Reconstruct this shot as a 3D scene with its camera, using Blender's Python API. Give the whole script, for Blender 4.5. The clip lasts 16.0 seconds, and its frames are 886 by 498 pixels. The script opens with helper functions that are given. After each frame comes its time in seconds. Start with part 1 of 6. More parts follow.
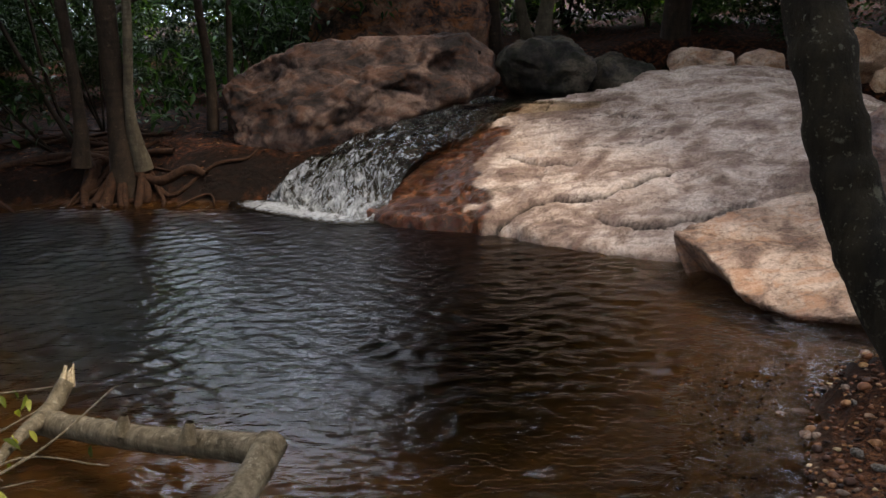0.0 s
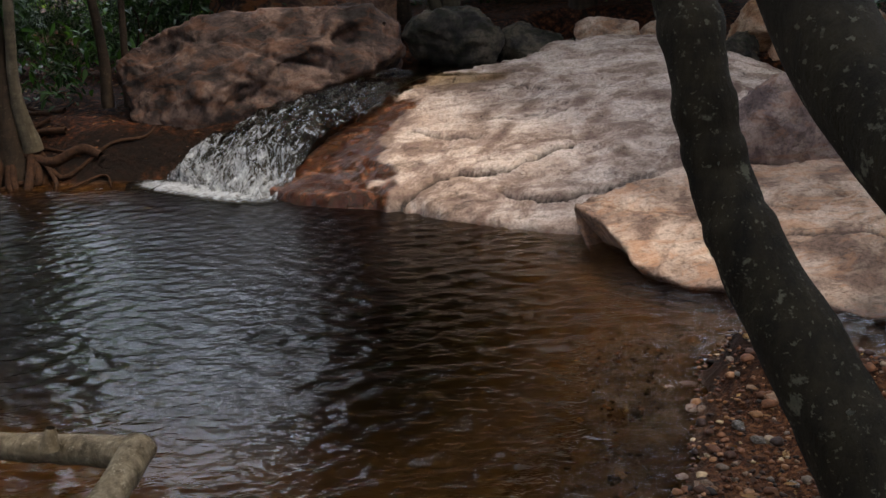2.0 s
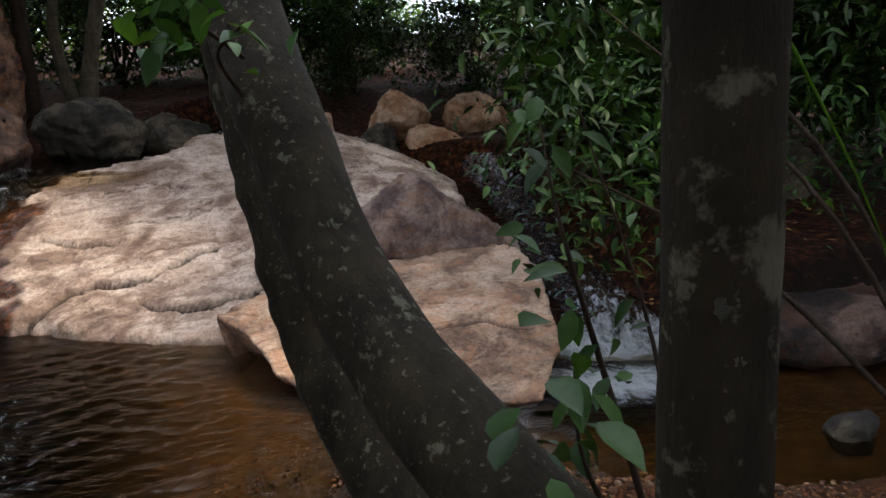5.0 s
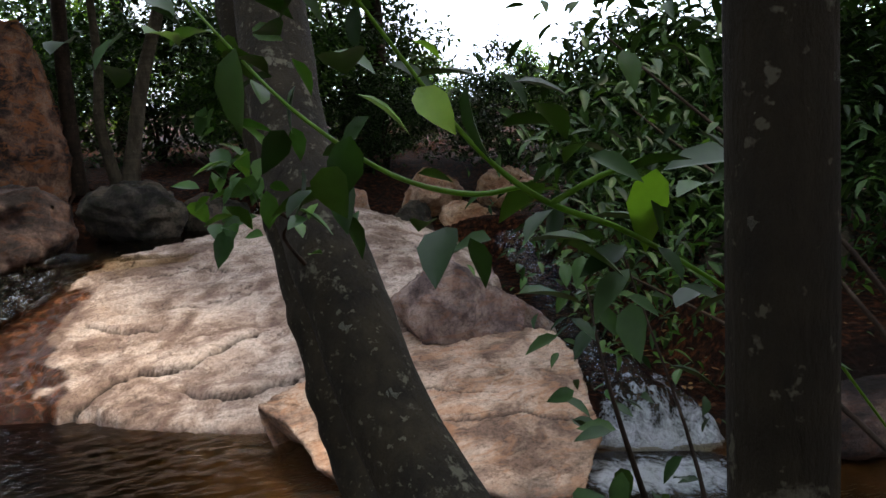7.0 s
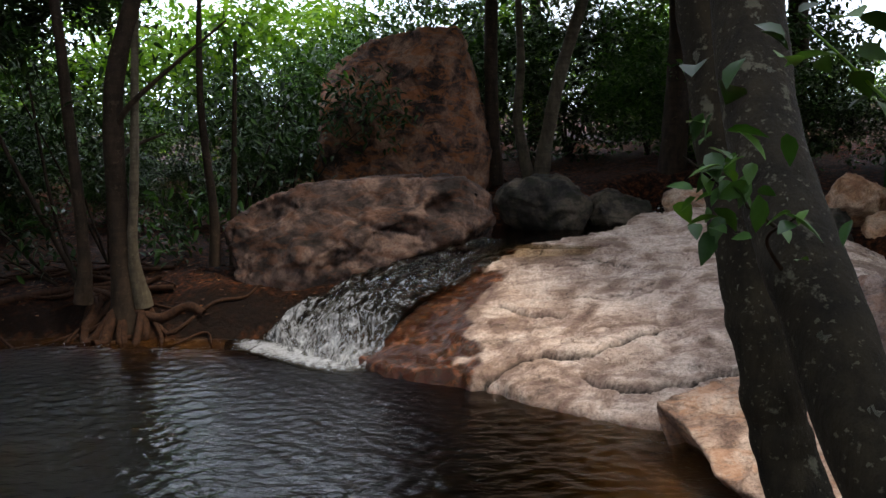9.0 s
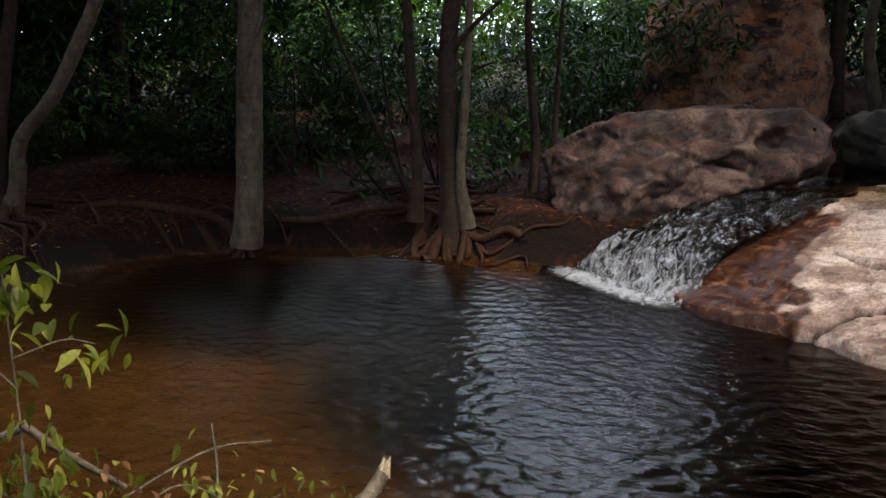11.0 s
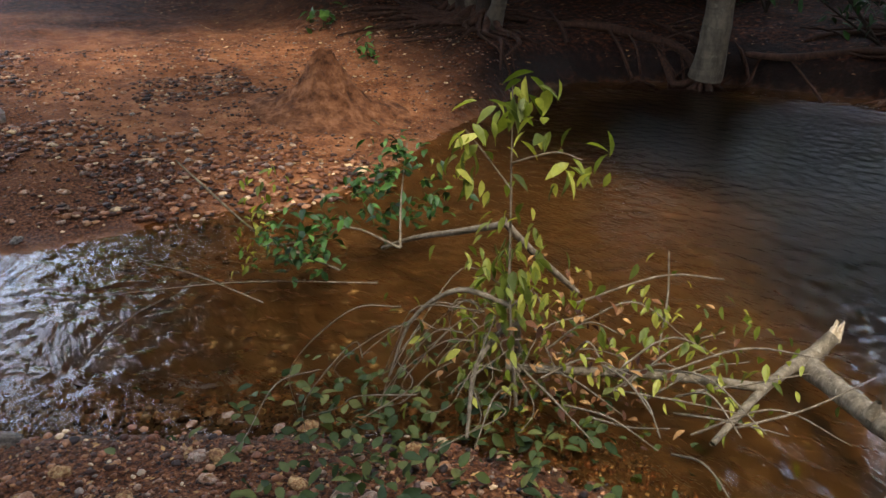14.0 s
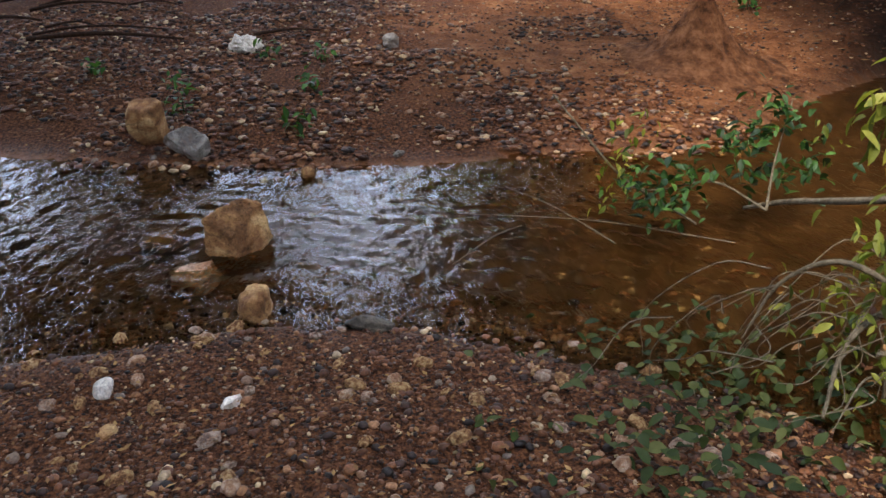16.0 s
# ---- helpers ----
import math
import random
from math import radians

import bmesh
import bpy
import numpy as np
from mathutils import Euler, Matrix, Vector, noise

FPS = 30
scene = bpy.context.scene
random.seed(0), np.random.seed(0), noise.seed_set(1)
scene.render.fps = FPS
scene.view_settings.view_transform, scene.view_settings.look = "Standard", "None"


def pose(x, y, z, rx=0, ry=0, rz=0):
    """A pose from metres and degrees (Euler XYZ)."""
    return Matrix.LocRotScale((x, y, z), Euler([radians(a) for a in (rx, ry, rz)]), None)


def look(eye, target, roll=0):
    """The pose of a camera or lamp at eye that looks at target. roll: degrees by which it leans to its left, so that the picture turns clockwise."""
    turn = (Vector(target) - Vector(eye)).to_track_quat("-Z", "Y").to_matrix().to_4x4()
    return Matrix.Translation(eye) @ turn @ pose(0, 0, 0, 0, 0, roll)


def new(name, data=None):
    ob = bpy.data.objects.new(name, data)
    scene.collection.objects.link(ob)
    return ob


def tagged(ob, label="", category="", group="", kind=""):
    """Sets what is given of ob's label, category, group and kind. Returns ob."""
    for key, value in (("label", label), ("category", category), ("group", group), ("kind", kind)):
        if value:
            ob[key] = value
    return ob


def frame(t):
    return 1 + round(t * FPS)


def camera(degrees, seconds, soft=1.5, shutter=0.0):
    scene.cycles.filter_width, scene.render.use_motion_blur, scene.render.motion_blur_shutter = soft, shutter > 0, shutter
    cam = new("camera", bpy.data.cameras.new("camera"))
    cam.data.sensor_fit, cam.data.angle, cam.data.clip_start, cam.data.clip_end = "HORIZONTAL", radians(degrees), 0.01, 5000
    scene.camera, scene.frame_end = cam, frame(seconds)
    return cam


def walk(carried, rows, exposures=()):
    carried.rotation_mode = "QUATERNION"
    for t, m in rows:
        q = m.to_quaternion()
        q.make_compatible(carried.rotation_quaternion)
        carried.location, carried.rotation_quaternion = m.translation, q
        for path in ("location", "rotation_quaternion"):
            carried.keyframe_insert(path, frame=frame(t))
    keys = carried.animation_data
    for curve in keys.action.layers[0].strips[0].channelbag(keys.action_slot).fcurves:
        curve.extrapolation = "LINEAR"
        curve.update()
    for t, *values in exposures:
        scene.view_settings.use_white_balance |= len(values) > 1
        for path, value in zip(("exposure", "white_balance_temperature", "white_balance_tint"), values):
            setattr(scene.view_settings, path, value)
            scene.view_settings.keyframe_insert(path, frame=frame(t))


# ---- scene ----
cam = camera(55.1, 16.0)
PATH = [
    (0, (0.768, 0.514, 1.344), (0.534, 2.448, 0.89), -2.0),
    (0.5, (0.778, 0.527, 1.342), (0.566, 2.46, 0.874), -2.1),
    (1, (0.795, 0.546, 1.343), (0.612, 2.475, 0.849), -2.3),
    (1.5, (0.837, 0.58, 1.347), (0.706, 2.506, 0.825), -2.6),
    (2, (0.91, 0.623, 1.359), (0.849, 2.551, 0.832), -2.4),
    (2.5, (0.963, 0.628, 1.381), (1.026, 2.559, 0.865), -2.5),
    (3, (1.019, 0.635, 1.402), (1.213, 2.561, 0.897), -1.7),
    (3.5, (1.085, 0.633, 1.439), (1.424, 2.541, 0.945), -1.4),
    (4, (1.134, 0.624, 1.476), (1.656, 2.498, 1.01), -2.0),
    (4.5, (1.149, 0.614, 1.52), (1.781, 2.458, 1.073), -2.4),
    (5, (1.156, 0.627, 1.58), (1.83, 2.467, 1.18), -2.1),
    (5.2, (1.158, 0.627, 1.599), (1.834, 2.473, 1.23), -1.9),
    (7.3, (1.115, 0.598, 1.771), (1.698, 2.495, 1.524), -3.5),
    (7.5, (1.135, 0.634, 1.773), (1.658, 2.549, 1.536), -3.8),
    (8, (1.056, 0.587, 1.775), (1.435, 2.54, 1.568), -2.6),
    (8.5, (0.998, 0.551, 1.785), (1.015, 2.538, 1.562), -1.8),
    (9, (0.955, 0.533, 1.776), (0.693, 2.503, 1.548), -1.4),
    (9.5, (0.91, 0.514, 1.785), (0.42, 2.44, 1.557), -0.7),
    (10, (0.845, 0.426, 1.803), (0.153, 2.286, 1.552), -0.0),
    (10.2, (0.83, 0.421, 1.806), (0.08, 2.255, 1.533), -0.2),
    (12.3, (0.835, 0.513, 1.922), (-0.332, 2.035, 1.355), -1.9),
    (12.5, (0.824, 0.498, 1.921), (-0.389, 1.979, 1.341), -1.9),
    (13, (0.783, 0.453, 1.91), (-0.546, 1.821, 1.307), -2.1),
    (13.5, (0.753, 0.341, 1.888), (-0.755, 1.487, 1.245), -2.2),
    (14, (0.745, 0.302, 1.869), (-0.82, 1.294, 1.117), -0.9),
    (14.5, (0.734, 0.253, 1.84), (-0.895, 1.052, 1.0), -0.2),
    (15, (0.729, 0.214, 1.826), (-0.96, 0.817, 0.941), -0.7),
    (15.5, (0.718, 0.181, 1.812), (-1.029, 0.607, 0.935), -1.4),
    (16, (0.726, 0.136, 1.838), (-1.066, 0.414, 0.995), -1.4),
]
walk(cam, [(t, look(eye, target, roll)) for t, eye, target, roll in PATH], exposures=[(0, 0.35, 7700, 10), (3.5, 0.5, 7700, 10), (5, 0.6, 7800, 10), (7.5, 0.62, 7700, 9), (10, 0.2, 7500, 10), (12.5, 1.05, 7000, 11), (16, 0.95, 6900, 11)])

# ---- world, sun, exposure ----
world = bpy.data.worlds.new("sky")
scene.world = world
world.use_nodes = True
wn = world.node_tree.nodes
sky = wn.new("ShaderNodeTexSky")
sky.sky_type, sky.sun_disc = "NISHITA", False
sky.sun_elevation, sky.sun_rotation = radians(58), radians(112)
sky.air_density, sky.dust_density, sky.ozone_density = 1.6, 3.6, 1.6
# bright broken cloud over the blue
cloud_at = wn.new("ShaderNodeTexCoord")
cloud = wn.new("ShaderNodeTexNoise")
cloud.inputs["Scale"].default_value, cloud.inputs["Detail"].default_value = 2.2, 7.0
world.node_tree.links.new(cloud_at.outputs["Generated"], cloud.inputs["Vector"])
cover = wn.new("ShaderNodeMapRange")
cover.inputs["From Min"].default_value, cover.inputs["From Max"].default_value = 0.32, 0.52
world.node_tree.links.new(cloud.outputs["Fac"], cover.inputs["Value"])
veil = wn.new("ShaderNodeMix")
veil.data_type = "RGBA"
veil.inputs[7].default_value = (16.8, 20.0, 27.5, 1)
world.node_tree.links.new(cover.outputs["Result"], veil.inputs[0])
world.node_tree.links.new(sky.outputs[0], veil.inputs[6])
world.node_tree.links.new(veil.outputs[2], wn["Background"].inputs[0])
wn["Background"].inputs[1].default_value = 0.15
sun = new("sun", bpy.data.lights.new("sun", "SUN"))
sun.data.energy, sun.data.angle, sun.data.color = 2.6, radians(8), (1.0, 0.96, 0.9)
SUN_EL, SUN_AZ = radians(58), radians(112)
sun.matrix_world = look((math.sin(SUN_AZ) * math.cos(SUN_EL) * 30, math.cos(SUN_AZ) * math.cos(SUN_EL) * 30, math.sin(SUN_EL) * 30), (0, 0, 0))

RNG = np.random.default_rng(7)


# ---- small numeric helpers ----
def hash3(i, j, k, seed):
    n = (i * 374761393 + j * 668265263 + k * 2147483647 + seed * 974711) & 0xFFFFFFFF
    n = ((n ^ (n >> 13)) * 1274126177) & 0xFFFFFFFF
    n = (n ^ (n >> 16)) & 0xFFFFFFFF
    return n / 2147483648.0 - 1.0


def vnoise(p, seed=0):
    """Smooth noise from -1 to 1 at the points p (n, 3)."""
    p = np.asarray(p, float)
    b = np.floor(p).astype(np.int64)
    f = p - b
    f = f * f * (3 - 2 * f)
    out = 0
    for dx in (0, 1):
        for dy in (0, 1):
            for dz in (0, 1):
                w = (f[:, 0] if dx else 1 - f[:, 0]) * (f[:, 1] if dy else 1 - f[:, 1]) * (f[:, 2] if dz else 1 - f[:, 2])
                out = out + w * hash3(b[:, 0] + dx, b[:, 1] + dy, b[:, 2] + dz, seed)
    return out


def fbm(p, octaves=4, seed=0, ridged=False):
    out, amp, q = 0, 0.5, np.array(p, float)
    for i in range(octaves):
        n = vnoise(q, seed + i)
        out = out + amp * (1 - 2 * np.abs(n) if ridged else n)
        amp *= 0.5
        q = q * 2.03 + 11.7
    return out


def chipped(p, seed=0, flat=False):
    """Broken stone: each cell of the space round p (n, 3) is a plane tilted its own way; from about -1 to 1."""
    p = np.asarray(p, float)
    base = np.floor(p).astype(np.int64)
    best = np.full(len(p), 1e9)
    out = np.zeros(len(p))
    span = (-1, 0, 1)
    for dx in span:
        for dy in span:
            for dz in ((0,) if flat else span):
                i, j, k = base[:, 0] + dx, base[:, 1] + dy, base[:, 2] + dz
                c = np.stack([i + 0.5 + 0.5 * hash3(i, j, k, seed), j + 0.5 + 0.5 * hash3(i, j, k, seed + 1), (k + 0.5 + 0.5 * hash3(i, j, k, seed + 2)) if not flat else p[:, 2]], -1)
                d = p - c
                r = (d * d).sum(1)
                near = r < best
                h = 0.45 * hash3(i, j, k, seed + 3) + d[:, 0] * hash3(i, j, k, seed + 4) + d[:, 1] * hash3(i, j, k, seed + 5) + d[:, 2] * hash3(i, j, k, seed + 6)
                out = np.where(near, h, out)
                best = np.where(near, r, best)
    return out


def smooth(a, b, x):
    t = np.clip((x - a) / (b - a), 0, 1)
    return t * t * (3 - 2 * t)


def poly_dist(x, y, poly):
    """Signed distance of points to a closed outline: positive inside."""
    p = np.array(poly, float)
    q = np.roll(p, -1, 0)
    best = np.full(x.shape, 1e9)
    inside = np.zeros(x.shape, bool)
    for (ax, ay), (bx, by) in zip(p, q):
        ex, ey = bx - ax, by - ay
        t = np.clip(((x - ax) * ex + (y - ay) * ey) / (ex * ex + ey * ey), 0, 1)
        best = np.minimum(best, np.hypot(x - ax - t * ex, y - ay - t * ey))
        if ay != by:
            inside ^= ((ay > y) != (by > y)) & (x < ex * (y - ay) / (by - ay) + ax)
    return np.where(inside, best, -best)


def line_dist(x, y, pts):
    best = np.full(x.shape, 1e9)
    for (ax, ay), (bx, by) in zip(pts, pts[1:]):
        ex, ey = bx - ax, by - ay
        t = np.clip(((x - ax) * ex + (y - ay) * ey) / (ex * ex + ey * ey), 0, 1)
        best = np.minimum(best, np.hypot(x - ax - t * ex, y - ay - t * ey))
    return best


def raw_mesh(name, verts, faces, shade=True, attrs=None):
    """A mesh from arrays: verts (n, 3), faces (m, 3 or 4)."""
    verts, faces = np.asarray(verts, np.float32), np.asarray(faces, np.int32)
    me = bpy.data.meshes.new(name)
    k = faces.shape[1]
    me.vertices.add(len(verts))
    me.vertices.foreach_set("co", verts.ravel())
    me.loops.add(faces.size)
    me.loops.foreach_set("vertex_index", faces.ravel())
    me.polygons.add(len(faces))
    me.polygons.foreach_set("loop_start", np.arange(0, faces.size, k, dtype=np.int32))
    me.update(calc_edges=True)
    if shade:
        me.polygons.foreach_set("use_smooth", np.ones(len(faces), bool))
    for key, value in (attrs or {}).items():
        me.attributes.new(key, "FLOAT", "POINT").data.foreach_set("value", np.asarray(value, np.float32))
    return me


def part(name, mesh, material, parent=None, label=""):
    """Links a mesh (or bmesh) as one object, under a thing where one is given."""
    if isinstance(mesh, bmesh.types.BMesh):
        me = bpy.data.meshes.new(name)
        mesh.to_mesh(me)
        mesh.free()
        mesh = me
    if not mesh.materials:
        mesh.materials.append(material)
    ob = new(name, mesh)
    ob.parent = parent
    if label:
        tagged(ob, label)
    return ob


def merged(chunks):
    """Joins (verts, faces) pairs into one pair."""
    vs, fs, n = [], [], 0
    for v, f in chunks:
        vs.append(v)
        fs.append(np.asarray(f) + n)
        n += len(v)
    return np.concatenate(vs), np.concatenate(fs)


def grid_faces(nu, nv, closed=False):
    """Quads of a grid whose vertex (i, j) has index i * nv + j."""
    i = np.arange(nu - 1)[:, None]
    j = np.arange(nv if closed else nv - 1)[None, :]
    k = (j + 1) % nv
    return np.stack([i * nv + j, (i + 1) * nv + j, (i + 1) * nv + k, i * nv + k], -1).reshape(-1, 4)


def spline(pts, n):
    """n points along a smooth curve through pts."""
    p = np.array(pts, float)
    p = np.vstack([2 * p[0] - p[1], p, 2 * p[-1] - p[-2]])
    t = np.linspace(0, len(pts) - 1 - 1e-6, n)
    i = t.astype(int)
    f = (t - i)[:, None]
    a, b, c, d = p[i], p[i + 1], p[i + 2], p[i + 3]
    return 0.5 * (2 * b + (c - a) * f + (2 * a - 5 * b + 4 * c - d) * f * f + (3 * b - a - 3 * c + d) * f ** 3)


def tube(pts, radii, sides=10, rough=0.0, seed=0, steps=None):
    """A tapered limb along pts, closed at both ends: verts and quads."""
    n = steps or max(4, 4 * len(pts))
    c = spline(pts, n)
    r = np.interp(np.linspace(0, 1, n), np.linspace(0, 1, len(radii)), radii)
    tan = np.gradient(c, axis=0)
    tan /= np.linalg.norm(tan, axis=1)[:, None] + 1e-9
    ref = np.array([0.31, 0.95, 0.05]) if abs(tan[0, 2]) > 0.6 else np.array([0.0, 0.05, 1.0])
    u = np.cross(tan, ref)
    u /= np.linalg.norm(u, axis=1)[:, None] + 1e-9
    w = np.cross(tan, u)
    a = np.linspace(0, 2 * math.pi, sides, endpoint=False)
    ring = u[:, None, :] * np.cos(a)[None, :, None] + w[:, None, :] * np.sin(a)[None, :, None]
    v = c[:, None, :] + ring * r[:, None, None]
    if rough:
        q = v.reshape(-1, 3) / (r.mean() * 1.6)
        v = v + ring * (fbm(q, 3, seed) * rough).reshape(n, sides, 1) * r[:, None, None]
    return v.reshape(-1, 3), grid_faces(n, sides, True)


def pebble_disc(seed):
    """A lumpy little disc of radius one."""
    rng = np.random.default_rng(seed)
    a = np.linspace(0, 2 * math.pi, 12, endpoint=False)
    edge = 1 + rng.normal(size=12) * 0.16
    v = [(0, 0, 0.3)] + [(0.6 * e * math.cos(t), 0.6 * e * math.sin(t), 0.26) for t, e in zip(a, edge)] + [(e * math.cos(t), e * math.sin(t), -0.3) for t, e in zip(a, edge)]
    f = [(0, 1 + i, 1 + (i + 1) % 12) for i in range(12)]
    for i in range(12):
        j = (i + 1) % 12
        f += [(1 + i, 13 + i, 13 + j), (1 + i, 13 + j, 1 + j)]
    return np.array(v, float), np.array(f)


def limb_mesh(name, limbs):
    v, f = merged(limbs)
    return raw_mesh(name, v, f)


def leaves(centres, size, rng, droop=0.3, narrow=0.45, fine=False, facing=None):
    """Single leaves at the points given, each a folded blade."""
    n = len(centres)
    axis = rng.normal(size=(n, 3))
    axis[:, 2] = axis[:, 2] * 0.5 - droop
    if facing is not None:
        axis += facing
    axis /= np.linalg.norm(axis, axis=1)[:, None]
    side = np.cross(axis, np.array([0, 0, 1.0]) + rng.normal(size=(n, 3)) * 0.35)
    side /= np.linalg.norm(side, axis=1)[:, None] + 1e-9
    up = np.cross(side, axis)
    s = size * rng.uniform(0.6, 1.25, n)[:, None]
    if fine:
        ks = ((0.0, 0.02), (0.22, 0.8), (0.48, 1.0), (0.76, 0.62), (1.0, 0.02))
        rows = []
        for k, w in ks:
            bend = -0.22 * k * k
            mid = centres + axis * s * k + up * s * bend
            rows += [mid - side * s * narrow * 0.5 * w + up * s * 0.09 * w, mid, mid + side * s * narrow * 0.5 * w + up * s * 0.09 * w]
        v = np.stack(rows, 1).reshape(-1, 3)
        base = np.arange(n)[:, None, None] * 15
        q = np.array([[i * 3 + j, i * 3 + j + 1, i * 3 + j + 4, i * 3 + j + 3] for i in range(4) for j in range(2)])
        return v, (base + q[None]).reshape(-1, 4)
    mid = centres + axis * s * 0.45
    v = np.stack([centres, mid - side * s * narrow * 0.5 + up * s * 0.08, centres + axis * s - up * s * 0.1, mid + side * s * narrow * 0.5 + up * s * 0.08], 1).reshape(-1, 3)
    base = np.arange(n)[:, None, None] * 4
    return v, (base + np.array([[0, 2, 1], [0, 3, 2]])[None]).reshape(-1, 3)


def rock_mesh(name, size, seed, detail=5, cuts=9, rough=0.06, power=2.6, stretch=(1, 1, 1), cracks=0.02, layers=0.012):
    """A boulder about size metres across: rounded block, cut by facets, with weathered relief."""
    bm = bmesh.new()
    bmesh.ops.create_icosphere(bm, subdivisions=detail, radius=1)
    v = np.array([x.co for x in bm.verts])
    f = np.array([[q.index for q in x.verts] for x in bm.faces])
    bm.free()
    v = v / (np.abs(v) ** power).sum(1)[:, None] ** (1 / power)
    rng = np.random.default_rng(seed)
    for _ in range(cuts):
        n = rng.normal(size=3)
        n /= np.linalg.norm(n)
        d = rng.uniform(0.68, 0.93)
        over = np.maximum(v @ n - d, 0)
        v = v - n * (over * 0.96)[:, None]
    v = v * np.array(size) / 2
    scale = float(np.mean(size))
    unit = v / (np.linalg.norm(v, axis=1)[:, None] + 1e-9)
    q = v / scale * np.array(stretch)
    v = v + unit * (fbm(q * 2.2 + seed, 4, seed) * rough * 1.6 + fbm(q * 8 + seed, 5, seed + 9) * rough * 0.8 - np.maximum(fbm(q * 3 + 5, 3, seed + 5, True) - 0.62, 0) * cracks * 6)[:, None] * scale
    bend = fbm(q * 5, 3, seed + 12)[:, None] * 0.3
    for cell, amount in ((0.25, 0.5), (0.1, 0.3), (0.045, 0.15)):
        v = v + unit * (chipped((q + bend * cell) / cell, seed + 30) * rough * amount * scale)[:, None]
    # broken sheets: steps across the boulder where layers have come off
    for every, amount, k in ((0.2, layers, 1), (0.075, layers * 0.45, 5)):
        way = np.array([0.25 * math.sin(seed), 0.3 * math.cos(seed * 2), 1.0])
        frac = (q @ way / every + fbm(q * 0.5 / every, 4, seed + k) * 1.6) % 1.0
        gate = smooth(-0.1, 0.25, fbm(q * 0.6 / every + 3, 3, seed + k + 2))
        v = v - unit * ((frac + 0.5 * smooth(0.86, 0.96, frac)) * amount * gate * scale)[:, None]
    return raw_mesh(name, v, f)


# ---- materials ----
class Nodes:
    def __init__(self, name):
        self.m = bpy.data.materials.new(name)
        self.m.use_nodes = True
        self.n = self.m.node_tree.nodes
        self.l = self.m.node_tree.links
        self.p = self.n["Principled BSDF"]
        self.geo = self.n.new("ShaderNodeTexCoord")
        self.info = self.n.new("ShaderNodeObjectInfo")
        shift = self.n.new("ShaderNodeVectorMath")
        shift.operation = "MULTIPLY_ADD"
        self.l.new(self.geo.outputs["Object"], shift.inputs[0])
        shift.inputs[1].default_value = (1, 1, 1)
        mul = self.n.new("ShaderNodeMath")
        mul.operation = "MULTIPLY"
        mul.inputs[1].default_value = 37.0
        self.l.new(self.info.outputs["Random"], mul.inputs[0])
        self.l.new(mul.outputs[0], shift.inputs[2])
        self.co = shift.outputs[0]

    def put(self, socket, value):
        if isinstance(value, bpy.types.NodeSocket):
            self.l.new(value, socket)
        elif isinstance(value, tuple) and len(value) == 3 and socket.type == "RGBA":
            socket.default_value = (*value, 1)
        else:
            socket.default_value = value

    def noise(self, scale, detail=6.0, rough=0.55, stretch=None, distort=0.0):
        co = self.co
        if stretch:
            mp = self.n.new("ShaderNodeMapping")
            mp.inputs["Scale"].default_value = stretch
            self.l.new(co, mp.inputs[0])
            co = mp.outputs[0]
        t = self.n.new("ShaderNodeTexNoise")
        self.l.new(co, t.inputs["Vector"])
        t.inputs["Scale"].default_value, t.inputs["Detail"].default_value = scale, detail
        t.inputs["Roughness"].default_value, t.inputs["Distortion"].default_value = rough, distort
        return t.outputs["Fac"]

    def ramp(self, fac, stops):
        r = self.n.new("ShaderNodeValToRGB")
        e = r.color_ramp.elements
        while len(e) < len(stops):
            e.new(0.5)
        for slot, (at, c) in zip(e, stops):
            slot.position = at
            slot.color = (*c, 1) if isinstance(c, tuple) else (c, c, c, 1)
        self.put(r.inputs[0], fac)
        return r.outputs[0]

    def mix(self, fac, a, b, how="MIX"):
        x = self.n.new("ShaderNodeMix")
        x.data_type, x.blend_type = "RGBA", how
        self.put(x.inputs[0], fac)
        self.put(x.inputs[6], a)
        self.put(x.inputs[7], b)
        return x.outputs[2]

    def math(self, how, a, b=0.0):
        x = self.n.new("ShaderNodeMath")
        x.operation = how
        x.use_clamp = False
        self.put(x.inputs[0], a)
        self.put(x.inputs[1], b)
        return x.outputs[0]

    def attr(self, key):
        a = self.n.new("ShaderNodeAttribute")
        a.attribute_name = key
        return a.outputs["Fac"]

    def bump(self, height, strength=0.5, distance=0.02, normal=None):
        b = self.n.new("ShaderNodeBump")
        b.inputs["Strength"].default_value, b.inputs["Distance"].default_value = strength, distance
        self.l.new(height, b.inputs["Height"])
        if normal:
            self.l.new(normal, b.inputs["Normal"])
        return b.outputs[0]

    def done(self, colour, rough=0.8, normal=None, spec=0.3):
        self.put(self.p.inputs["Base Color"], colour)
        self.put(self.p.inputs["Roughness"], rough)
        self.p.inputs["Specular IOR Level"].default_value = spec
        if normal:
            self.l.new(normal, self.p.inputs["Normal"])
        return self.m


